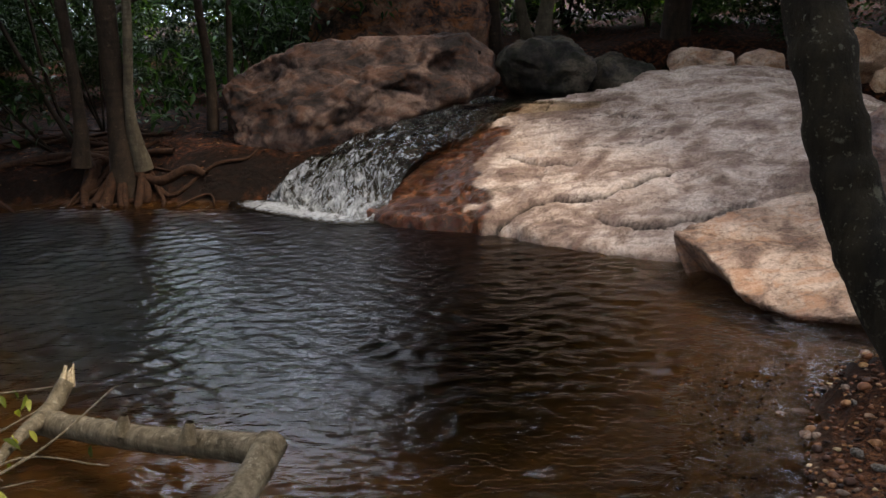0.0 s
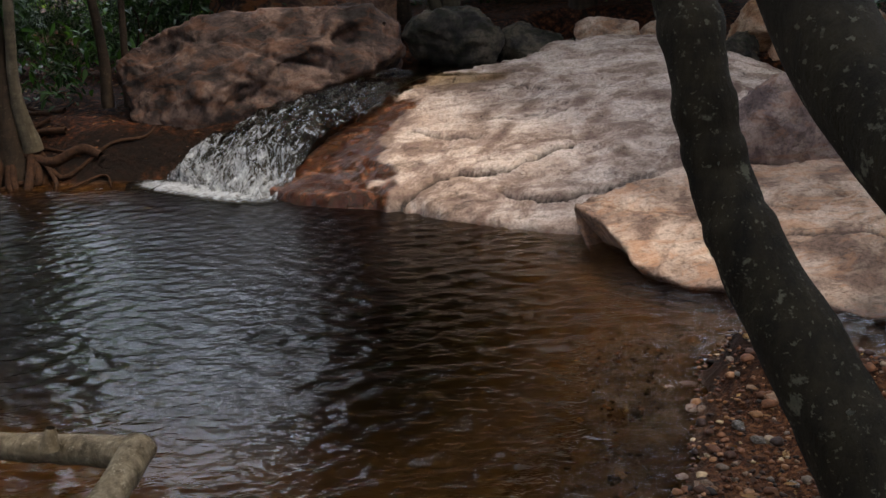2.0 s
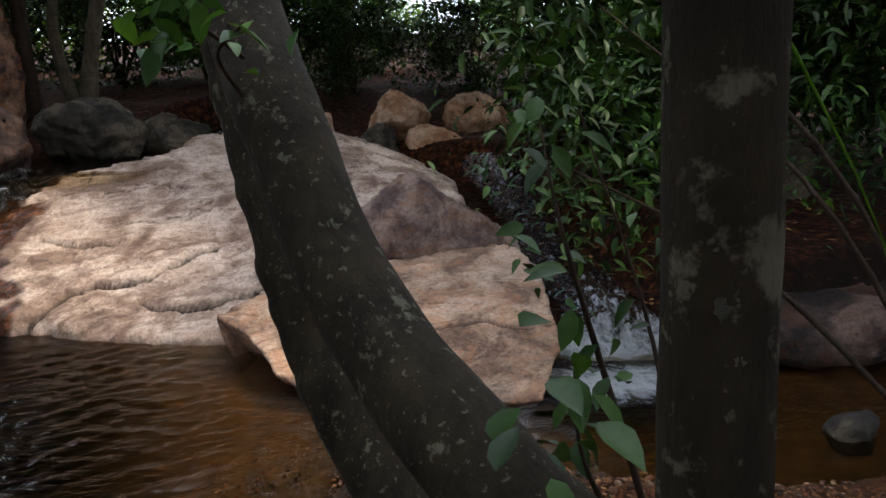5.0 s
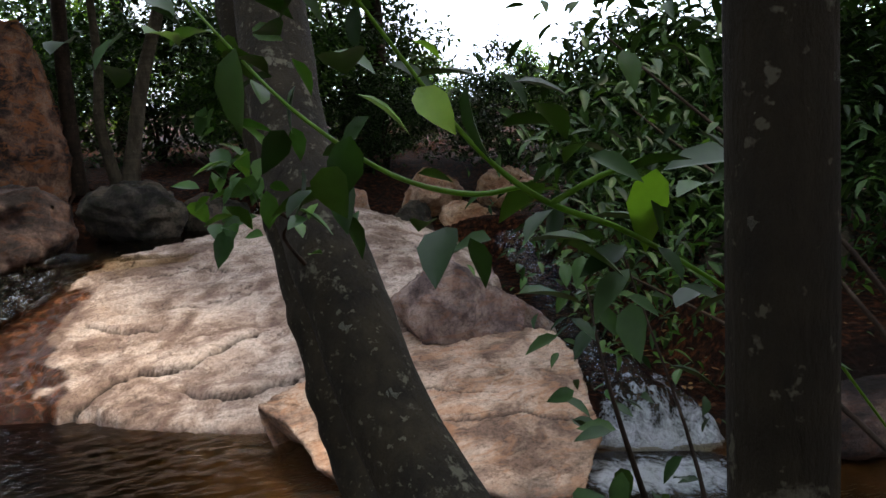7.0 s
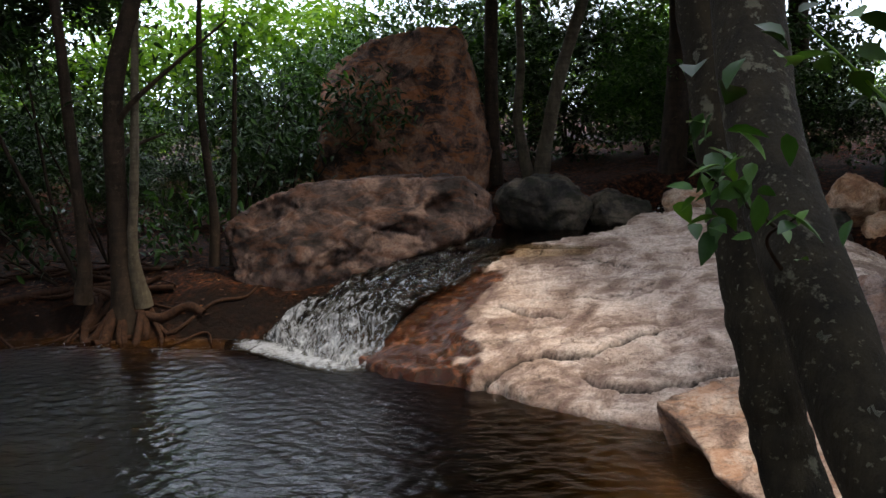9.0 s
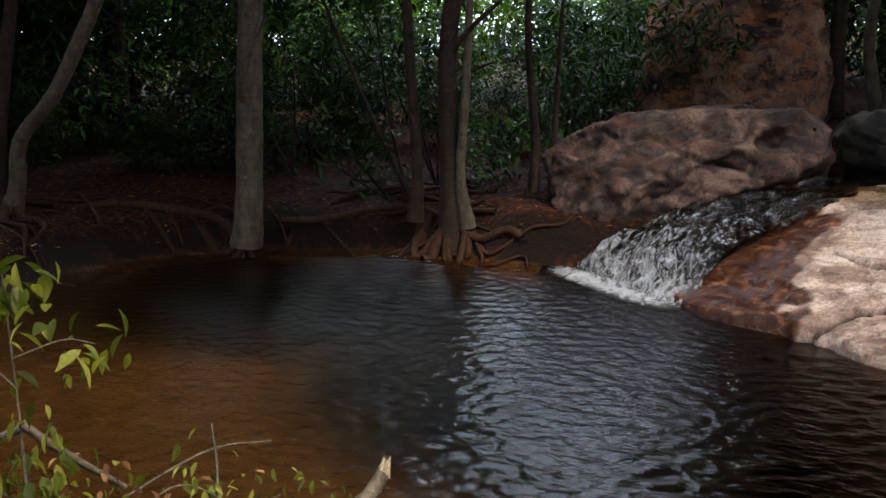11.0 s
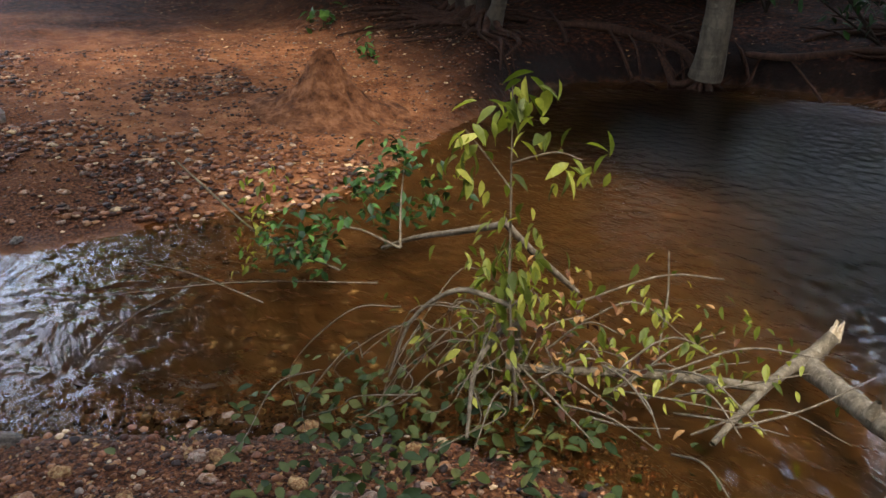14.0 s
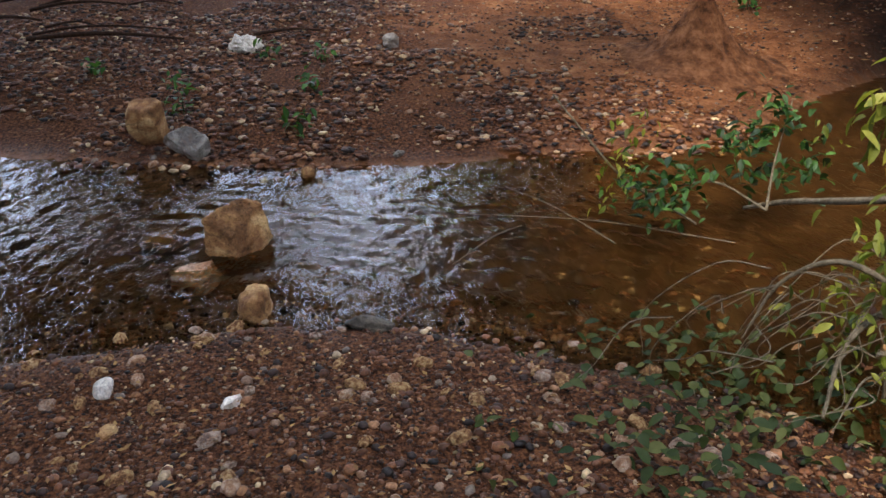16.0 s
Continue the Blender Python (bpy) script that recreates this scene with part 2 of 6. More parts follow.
def rock_material(name, dark, mid, light, stain, wet_key="", stain_amount=0.5, scale=1.0, relief=1.0):
    k = Nodes(name)
    base = k.ramp(k.noise(2.6 * scale, 8, 0.6, None, 0.4), [(0.4, dark), (0.49, mid), (0.58, light)])
    grain = k.ramp(k.noise(40, 6, 0.78), [(0.38, 0.55), (0.47, 0.95), (0.6, 1.2)])
    base = k.mix(1.0, base, grain, "MULTIPLY")
    speck = k.ramp(k.noise(170, 2, 0.6), [(0.38, 0.4), (0.5, 1.08)])
    base = k.mix(0.35, base, speck, "MULTIPLY")
    blot = k.ramp(k.noise(3.6 * scale, 10, 0.74, (0.7, 1.1, 1.6), 1.0), [(0.5, 0.0), (0.57, 1.0)])
    base = k.mix(k.math("MULTIPLY", blot, stain_amount), base, stain)
    # fracture lines: edges of warped cells
    wob = k.n.new("ShaderNodeMix")
    wob.data_type = "VECTOR"
    wob.inputs[0].default_value = 0.16
    tex = k.n.new("ShaderNodeTexNoise")
    tex.inputs["Scale"].default_value, tex.inputs["Detail"].default_value = 3.0, 6.0
    k.l.new(k.co, tex.inputs["Vector"])
    k.l.new(k.co, wob.inputs[4])
    k.l.new(tex.outputs["Color"], wob.inputs[5])
    flat = k.n.new("ShaderNodeMapping")
    flat.inputs["Scale"].default_value = (0.55, 1.0, 1.0)
    k.l.new(wob.outputs[1], flat.inputs[0])
    cells = k.n.new("ShaderNodeTexVoronoi")
    cells.feature = "DISTANCE_TO_EDGE"
    cells.inputs["Scale"].default_value = 3.2 * scale
    k.l.new(flat.outputs[0], cells.inputs["Vector"])
    gap = k.ramp(cells.outputs["Distance"], [(0.0, 0.0), (0.035, 1.0)])
    some = k.ramp(k.noise(1.9 * scale, 4, 0.6), [(0.54, 0.0), (0.62, 1.0)])
    gap = k.mix(some, (1.0, 1.0, 1.0), gap)
    base = k.mix(0.4, base, gap, "MULTIPLY")
    rough = 0.85
    if wet_key:
        algae = k.ramp(k.noise(9, 9, 0.68, None, 0.1), [(0.36, (0.004, 0.002, 0.001)), (0.45, (0.06, 0.016, 0.006)), (0.52, (0.02, 0.012, 0.004)), (0.58, (0.13, 0.04, 0.014)), (0.72, (0.3, 0.15, 0.085))])
        algae = k.mix(0.6, algae, gap, "MULTIPLY")
        w = k.attr(wet_key)
        base = k.mix(w, base, algae)
        rough = k.ramp(w, [(0.0, 0.85), (0.8, 0.32)])
    pit = k.ramp(k.noise(13, 8, 0.72, (0.35, 1.0, 1.0), 0.7), [(0.36, 0.0), (0.43, 1.0)])
    base = k.mix(0.5, base, k.ramp(pit, [(0.0, 0.35), (1.0, 1.0)]), "MULTIPLY")
    # flaked ledges: thin sheets of stone broken off in steps, shade painted into the angle of each step
    sheet = k.math("MULTIPLY", k.noise(2.3 * scale, 9, 0.62, (0.5, 1.3, 1.3), 0.5), 16.0)
    step = k.math("FRACT", sheet)
    ledge = k.ramp(step, [(0.0, 0.0), (0.12, 1.0)])
    where = k.ramp(k.noise(3.4 * scale, 5, 0.6), [(0.44, 0.0), (0.56, 1.0)])
    ledge = k.mix(where, (1.0, 1.0, 1.0), ledge)
    base = k.mix(0.6, base, k.ramp(ledge, [(0.0, (0.3, 0.22, 0.17)), (0.75, (1.0, 1.0, 1.0))]), "MULTIPLY")
    h = k.math("ADD", k.noise(7, 9, 0.62), k.math("MULTIPLY", k.noise(55, 6, 0.7), 0.08))
    h = k.math("ADD", h, k.math("MULTIPLY", pit, 0.16))
    h = k.math("ADD", h, k.math("MULTIPLY", ledge, 0.2))
    h = k.math("ADD", h, k.math("MULTIPLY", gap, 0.12))
    if wet_key:
        # crevice shadow of the cracks, painted almost black into the colour
        base = k.mix(k.attr("crack_shade"), base, (0.016, 0.01, 0.007))
    return k.done(base, rough, k.bump(h, min(1.0, 0.8 * relief), 0.03), 0.3)


M_ROCK = rock_material("pink granite", (0.22, 0.145, 0.108), (0.42, 0.305, 0.238), (0.56, 0.44, 0.36), (0.15, 0.088, 0.07), "wet", 0.55)
M_SLAB = rock_material("grey pink granite", (0.18, 0.11, 0.078), (0.37, 0.245, 0.175), (0.5, 0.36, 0.27), (0.42, 0.2, 0.1), "wet", 0.5, 1.3)
M_WEDGE = rock_material("purple grey granite", (0.09, 0.06, 0.055), (0.2, 0.14, 0.12), (0.3, 0.215, 0.18), (0.22, 0.1, 0.05), "", 0.45, 1.4)
M_ORANGE = rock_material("orange granite", (0.3, 0.14, 0.07), (0.45, 0.25, 0.14), (0.55, 0.37, 0.25), (0.2, 0.09, 0.05), "", 0.5)
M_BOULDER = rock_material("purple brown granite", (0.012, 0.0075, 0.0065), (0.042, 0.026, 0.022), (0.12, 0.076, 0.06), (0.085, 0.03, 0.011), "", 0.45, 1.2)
M_TALL = rock_material("orange brown granite", (0.025, 0.015, 0.012), (0.12, 0.062, 0.042), (0.25, 0.14, 0.09), (0.26, 0.092, 0.03), "", 0.8, 1.2)
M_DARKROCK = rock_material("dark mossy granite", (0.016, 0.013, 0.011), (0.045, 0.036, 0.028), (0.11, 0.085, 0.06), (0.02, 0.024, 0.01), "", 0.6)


def ground_material():
    k = Nodes("stream bank earth")
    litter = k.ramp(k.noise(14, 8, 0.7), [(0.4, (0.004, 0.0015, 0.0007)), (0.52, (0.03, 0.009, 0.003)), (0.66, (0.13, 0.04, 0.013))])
    sand = k.ramp(k.math("ADD", k.math("MULTIPLY", k.noise(5, 8, 0.6), 0.55), k.math("MULTIPLY", k.noise(38, 8, 0.75), 0.45)), [(0.38, (0.08, 0.026, 0.009)), (0.5, (0.22, 0.082, 0.03)), (0.63, (0.36, 0.165, 0.072))])
    gravel = k.ramp(k.noise(45, 6, 0.75), [(0.4, (0.02, 0.007, 0.003)), (0.5, (0.09, 0.03, 0.011)), (0.64, (0.24, 0.1, 0.04))])
    bed = k.ramp(k.noise(9, 7, 0.65), [(0.3, (0.006, 0.005, 0.002)), (0.55, (0.018, 0.013, 0.005)), (0.75, (0.04, 0.026, 0.01))])
    c = k.mix(k.attr("sand"), litter, sand)
    c = k.mix(k.attr("gravel"), c, gravel)
    silt = k.ramp(k.noise(8, 8, 0.65), [(0.3, (0.045, 0.023, 0.01)), (0.55, (0.14, 0.072, 0.032)), (0.75, (0.26, 0.155, 0.08))])
    c = k.mix(k.attr("silt"), c, silt)
    c = k.mix(k.attr("bed"), c, bed)
    # the far bank's shade is painted here as a near-black earth colour
    c = k.mix(k.attr("bank_shade"), c, (0.007, 0.0035, 0.002))
    h = k.math("ADD", k.noise(22, 9, 0.7), k.math("MULTIPLY", k.noise(90, 4, 0.7), 0.35))
    rough = k.ramp(k.attr("damp"), [(0.0, 0.9), (1.0, 0.45)])
    return k.done(c, rough, k.bump(h, 0.9, 0.04), 0.15)


def water_material(name, tint, strength, scale):
    k = Nodes(name)
    n, l = k.n, k.l
    mid = k.noise(17 * scale, 2, 0.5, (0.6, 1.3, 1.0), 0.5)
    small = k.noise(42 * scale, 2, 0.5, (0.6, 1.2, 1.0), 0.4)
    h = k.math("ADD", k.math("MULTIPLY", mid, 0.35), k.math("MULTIPLY", small, 0.12))
    nor = k.bump(h, strength, 0.05)
    clear = n.new("ShaderNodeBsdfTransparent")
    l.new(k.mix(k.attr("deepness"), (0.8, 0.7, 0.5), tint), clear.inputs[0])
    gloss = n.new("ShaderNodeBsdfGlossy")
    gloss.inputs["Roughness"].default_value = 0.0
    l.new(nor, gloss.inputs["Normal"])
    fr = n.new("ShaderNodeFresnel")
    fr.inputs[0].default_value = 1.33
    l.new(nor, fr.inputs["Normal"])
    mixer = n.new("ShaderNodeMixShader")
    l.new(fr.outputs[0], mixer.inputs[0])
    # deep water is turbid: what is seen through it is scattered
    murky = n.new("ShaderNodeBsdfRefraction")
    l.new(k.mix(k.attr("deepness"), (0.64, 0.57, 0.42), tuple(t * 0.65 for t in tint)), murky.inputs["Color"])
    murky.inputs["Roughness"].default_value, murky.inputs["IOR"].default_value = 0.32, 1.2
    l.new(nor, murky.inputs["Normal"])
    body = n.new("ShaderNodeMixShader")
    l.new(k.attr("murk"), body.inputs[0])
    l.new(clear.outputs[0], body.inputs[1])
    l.new(murky.outputs[0], body.inputs[2])
    l.new(body.outputs[0], mixer.inputs[1])
    l.new(gloss.outputs[0], mixer.inputs[2])
    l.new(mixer.outputs[0], n["Material Output"].inputs[0])
    return k.m


def fall_material():
    """Running water: clear film broken by white streaks of foam."""
    k = Nodes("white water")
    n, l = k.n, k.l
    comb = n.new("ShaderNodeCombineXYZ")
    l.new(k.attr("across"), comb.inputs[0])
    l.new(k.attr("along"), comb.inputs[1])
    k.co = comb.outputs[0]
    streak = k.noise(8.0, 6, 0.7, (1.4, 0.7, 1.0), 1.2)
    fine = k.noise(26.0, 5, 0.7, (1.2, 0.8, 1.0), 0.8)
    foam_in = k.math("ADD", k.math("ADD", k.math("MULTIPLY", streak, 0.75), k.math("MULTIPLY", fine, 0.4)), k.math("SUBTRACT", k.math("MULTIPLY", k.attr("foam"), 0.2), 0.07))
    foam = k.ramp(foam_in, [(0.6, 0.0), (0.86, 0.9)])
    nor = k.bump(foam_in, 1.0, 0.12)
    white = n.new("ShaderNodeBsdfPrincipled")
    white.inputs["Base Color"].default_value = (0.66, 0.69, 0.72, 1)
    white.inputs["Roughness"].default_value = 0.5
    l.new(nor, white.inputs["Normal"])
    clear = n.new("ShaderNodeBsdfTransparent")
    clear.inputs[0].default_value = (0.62, 0.58, 0.5, 1)
    gloss = n.new("ShaderNodeBsdfGlossy")
    gloss.inputs["Roughness"].default_value = 0.12
    l.new(nor, gloss.inputs["Normal"])
    fr = n.new("ShaderNodeFresnel")
    fr.inputs[0].default_value = 1.33
    l.new(nor, fr.inputs["Normal"])
    film = n.new("ShaderNodeMixShader")
    l.new(fr.outputs[0], film.inputs[0])
    l.new(clear.outputs[0], film.inputs[1])
    l.new(gloss.outputs[0], film.inputs[2])
    both = n.new("ShaderNodeMixShader")
    l.new(foam, both.inputs[0])
    l.new(film.outputs[0], both.inputs[1])
    l.new(white.outputs[0], both.inputs[2])
    l.new(both.outputs[0], n["Material Output"].inputs[0])
    return k.m


def bark_material(name, dark, mid, patch, patch_amount=0.5, scale=1.0):
    k = Nodes(name)
    base = k.ramp(k.noise(14 * scale, 8, 0.65, (1, 1, 0.35)), [(0.3, dark), (0.7, mid)])
    spots = k.ramp(k.noise(13 * scale, 6, 0.66), [(0.6, 0.0), (0.65, 1.0)])
    fleck = k.ramp(k.noise(60 * scale, 3, 0.6), [(0.62, 0.0), (0.67, 0.8)])
    spots = k.math("MAXIMUM", spots, fleck)
    base = k.mix(k.math("MULTIPLY", spots, patch_amount), base, patch)
    rings = k.ramp(k.noise(10 * scale, 3, 0.5, (0.3, 0.3, 2.6)), [(0.35, 0.6), (0.55, 1.0)])
    base = k.mix(0.6, base, rings, "MULTIPLY")
    h = k.noise(40 * scale, 8, 0.7, (1, 1, 0.4))
    return k.done(base, 0.88, k.bump(h, 0.6, 0.012), 0.2)


def leaf_material(name, a, b, c, through_light=0.35, rough=0.42):
    k = Nodes(name)
    g = k.n.new("ShaderNodeNewGeometry")
    col = k.ramp(g.outputs["Random Per Island"], [(0.0, a), (0.55, b), (1.0, c)])
    col = k.mix(0.5, col, k.ramp(k.noise(60, 3, 0.6), [(0.3, 0.7), (0.7, 1.2)]), "MULTIPLY")
    k.done(col, rough, None, 0.2)
    tl = k.n.new("ShaderNodeBsdfTranslucent")
    k.put(tl.inputs[0], k.mix(1.0, col, (1.4, 1.55, 0.6), "MULTIPLY"))
    mx = k.n.new("ShaderNodeMixShader")
    mx.inputs[0].default_value = through_light
    k.l.new(k.p.outputs[0], mx.inputs[1])
    k.l.new(tl.outputs[0], mx.inputs[2])
    k.l.new(mx.outputs[0], k.n["Material Output"].inputs[0])
    return k.m


M_GROUND = ground_material()
M_POOL = water_material("pool water", (0.58, 0.48, 0.32), 0.5, 1.0)
M_STREAM = water_material("stream water", (0.85, 0.75, 0.6), 0.3, 1.7)
M_FALL = fall_material()
M_BARK_NEAR = bark_material("dark bark with lichen", (0.006, 0.0045, 0.0025), (0.028, 0.021, 0.011), (0.15, 0.145, 0.1), 0.55, 1.1)
M_BARK = bark_material("brown bark", (0.012, 0.008, 0.005), (0.042, 0.026, 0.016), (0.1, 0.075, 0.05), 0.35)
M_BARK_PALE = bark_material("pale bark", (0.04, 0.031, 0.02), (0.12, 0.096, 0.064), (0.18, 0.16, 0.115), 0.4)
M_ROOT = bark_material("root bark", (0.014, 0.006, 0.003), (0.06, 0.026, 0.013), (0.14, 0.072, 0.037), 0.3, 2.0)
M_DEADWOOD = bark_material("grey dead wood", (0.05, 0.038, 0.022), (0.22, 0.175, 0.115), (0.36, 0.31, 0.22), 0.5, 2.6)
M_SPLIT = bark_material("pale split wood", (0.25, 0.18, 0.1), (0.5, 0.4, 0.26), (0.6, 0.5, 0.35), 0.4, 3.0)
# copies of one leaf green: dark holds shade, bright holds sunlight in its colour
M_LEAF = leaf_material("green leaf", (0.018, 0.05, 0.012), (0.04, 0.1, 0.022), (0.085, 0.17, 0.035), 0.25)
M_LEAF_DARK = leaf_material("dark and shaded green leaf", (0.006, 0.02, 0.004), (0.015, 0.042, 0.008), (0.036, 0.08, 0.016), 0.12, 0.5)
M_LEAF_SUN = leaf_material("bright and sunlit green leaf", (0.045, 0.11, 0.016), (0.1, 0.2, 0.028), (0.18, 0.29, 0.045), 0.45)
M_LEAF_WILT = leaf_material("wilted yellow green leaf", (0.045, 0.06, 0.01), (0.15, 0.17, 0.025), (0.36, 0.34, 0.07), 0.35, 0.5)
M_LEAF_CARPET = leaf_material("olive trodden leaf", (0.012, 0.024, 0.005), (0.035, 0.05, 0.01), (0.1, 0.1, 0.025), 0.1, 0.65)
M_LEAF_DEAD = leaf_material("dry fallen leaf", (0.03, 0.011, 0.005), (0.11, 0.042, 0.015), (0.36, 0.2, 0.07), 0.05, 0.7)


def pebble_material():
    k = Nodes("stream pebbles")
    g = k.n.new("ShaderNodeNewGeometry")
    col = k.ramp(g.outputs["Random Per Island"], [(0.0, (0.01, 0.006, 0.004)), (0.25, (0.05, 0.016, 0.006)), (0.5, (0.11, 0.038, 0.014)), (0.7, (0.19, 0.07, 0.026)), (0.84, (0.32, 0.15, 0.065)), (0.93, (0.15, 0.11, 0.085)), (1.0, (0.62, 0.42, 0.22))])
    col = k.mix(0.7, col, k.ramp(k.noise(70, 5, 0.7), [(0.4, 0.5), (0.6, 1.3)]), "MULTIPLY")
    return k.done(col, 0.6, k.bump(k.noise(120, 5, 0.7), 0.4, 0.004), 0.35)


M_PEBBLE = pebble_material()
M_CREAM = rock_material("amber stone", (0.16, 0.07, 0.026), (0.36, 0.18, 0.07), (0.52, 0.32, 0.14), (0.22, 0.085, 0.03), "", 0.35, 1.6)
M_GREYSTONE = rock_material("grey stone", (0.12, 0.1, 0.085), (0.22, 0.19, 0.16), (0.32, 0.28, 0.24), (0.16, 0.1, 0.06), "", 0.4, 3.0)
M_WHITE = rock_material("white quartz", (0.5, 0.42, 0.34), (0.65, 0.57, 0.47), (0.75, 0.68, 0.58), (0.5, 0.35, 0.2), "", 0.3, 4.0)

# ---- ground ----
WATER = [(-2.6, 8.35), (-0.4, 8.4), (1.0, 7.2), (2.2, 5.6), (3.2, 4.9), (3.8, 4.7), (4.6, 4.1), (9.0, 4.2), (9.0, 2.7), (4.5, 2.7), (3.3, 2.95), (2.7, 3.35), (2.2, 3.7),
         (1.87, 3.8), (1.72, 3.35), (1.58, 2.85), (1.15, 2.4), (0.3, 2.25), (-0.7, 2.1), (-1.45, 1.75), (-1.95, 1.1), (-2.35, 0.5), (-2.5, -0.1), (-2.4, -1.2), (-2.2, -5.0),
         (-6.4, -5.0), (-5.35, -2.0), (-4.95, -1.0), (-4.75, -0.3), (-4.5, 0.9), (-4.6, 1.7), (-4.4, 2.5), (-4.8, 3.3), (-5.4, 4.1), (-5.9, 5.0), (-6.4, 5.8), (-6.5, 6.7), (-5.7, 7.8), (-4.0, 8.45)]
UPPER = [(0.1, 9.0), (1.2, 8.9), (2.0, 9.3), (2.6, 10.4), (3.0, 12.0), (2.2, 12.4), (1.4, 11.0), (0.2, 11.0), (-0.3, 9.8)]
HOLLOW = [(-0.6, 7.3), (1.2, 5.8), (1.6, 4.4), (3.6, 4.2), (4.6, 4.8), (4.9, 7.0), (4.9, 9.0), (4.0, 9.8), (2.0, 9.7), (0.4, 8.9)]


def ground_z(x, y, fields=False):
    d = poly_dist(x, y, WATER)
    o = np.maximum(-d, 0)
    beach = smooth(-3.2, -4.3, x) * smooth(5.8, 4.0, y)
    near = smooth(3.9, 3.0, y) * smooth(-3.4, -2.4, x)
    far = np.clip(1 - beach - near, 0, 1)
    rise = np.minimum(o, 30)
    z_far = 0.3 * (1 - np.exp(-o / 0.12)) + 0.2 * (1 - np.exp(-o / 0.8)) + 0.085 * rise + 0.45 * smooth(10.8, 13.0, y) * smooth(-4, -2, x)
    z_beach = 0.02 + 0.07 * np.minimum(o, 1.5) + 0.075 * rise
    z_near = 0.02 + 0.085 * np.minimum(o, 2.5) + 0.02 * rise
    out = z_far * far + z_beach * beach + z_near * near
    deep = smooth(-3.4, -1.6, x) * smooth(3.0, 4.8, y + 0.3 * x) * smooth(1.8, 0.4, x)
    deep = np.maximum(deep, smooth(4.6, 7.0, y) * smooth(2.0, 1.0, x))
    inn = np.maximum(d, 0)
    depth = 0.1 * smooth(0, 0.6, inn) + 0.03 * np.minimum(inn, 1) + 0.55 * deep * smooth(0.1, 1.5, inn)
    z = np.where(d > 0, -depth, out)
    u = poly_dist(x, y, UPPER)
    z = np.where(u > -0.5, z + (0.72 - z) * smooth(-0.5, 0.1, u), z)
    hollow = poly_dist(x, y, HOLLOW)
    z = z + (np.minimum(z, 0.02 + 0.09 * (y - 5)) - z) * smooth(-0.15, 0.25, hollow)
    p = np.stack([x.ravel(), y.ravel(), np.zeros(x.size)], -1)
    n = (fbm(p * 0.7, 4, 3) * 0.16 * (0.2 + far.ravel()) + fbm(p * 3.1, 4, 4) * 0.045).reshape(x.shape)
    z = z + n * smooth(0.0, 0.5, o) + n * 0.3 * smooth(0, 0.4, inn)
    if fields:
        q = (fbm(p * 1.3, 4, 8)).reshape(x.shape)
        gravel = np.clip(near + smooth(1.8, 0.4, y + q) * beach + smooth(0.9, 0.2, o + q) * beach * 0.7, 0, 1) * smooth(-12, -8, x)
        sand = np.clip(beach * smooth(-13, -7, x + 2 * q) + 0.0 * q, 0, 1)
        shallow = smooth(0.0, 0.15, inn) * (1 - deep)
        gravel = np.clip(gravel * (d <= 0), 0, 1)
        silt = smooth(-0.02, 0.12, d)
        bed = smooth(0.15, 1.2, inn) * np.clip(deep, 0, 1)
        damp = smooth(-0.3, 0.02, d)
        # painted shade: a dark band on the far bank close to the waterline
        bank_shade = far * smooth(0.5, 0.2, o + 0.3 * q) * (d <= 0) * 0.9
        return z, dict(bank_shade=bank_shade.ravel(), gravel=gravel.ravel(), sand=sand.ravel(), bed=bed.ravel(), damp=damp.ravel(), silt=silt.ravel())
    return z


def z_at(x, y):
    return float(ground_z(np.array([float(x)]), np.array([float(y)]))[0])


far_steps = np.array([1.0, 2.5, 5, 9, 15, 25, 45, 90, 200, 500.0])
gx = np.concatenate([-14 - far_steps[::-1], np.arange(-14, 9.01, 0.08), 9 + far_steps])
gy = np.concatenate([-5 - far_steps[::-1], np.arange(-5, 15.01, 0.08), 15 + far_steps])
GX, GY = np.meshgrid(gx, gy, indexing="ij")
GZ, zones = ground_z(GX, GY, True)
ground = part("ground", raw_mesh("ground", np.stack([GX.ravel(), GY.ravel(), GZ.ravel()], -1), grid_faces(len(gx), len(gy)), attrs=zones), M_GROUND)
tagged(ground, "reddish brown stream bank of earth, sand and gravel", "ground", kind="structure")


def ripples(x, y):
    """Wavelets that run down from the fall, in gusts; the shallow stream is calmer."""
    rng = np.random.default_rng(5)
    p = np.stack([x, y, 0 * x], -1)
    gust = 0.6 + 0.9 * np.clip(fbm(p * 0.9, 3, 31) + 0.35, 0, 1)
    calm = 0.8 + 0.2 * smooth(-2.9, -1.2, x + 0.4 * (y - 2))
    bx, by = x + fbm(p * 2.3, 3, 33) * 0.16, y + fbm(p * 2.3, 3, 34) * 0.16
    out = 0
    for i in range(24):
        length = 0.075 * (3.0 ** rng.uniform(0, 1))
        a = rng.normal() * 0.8 - 1.28
        out = out + length * np.sin((bx * math.cos(a) + by * math.sin(a)) * 2 * math.pi / length + rng.uniform(0, 6.28))
    return out * gust * calm * 0.0044


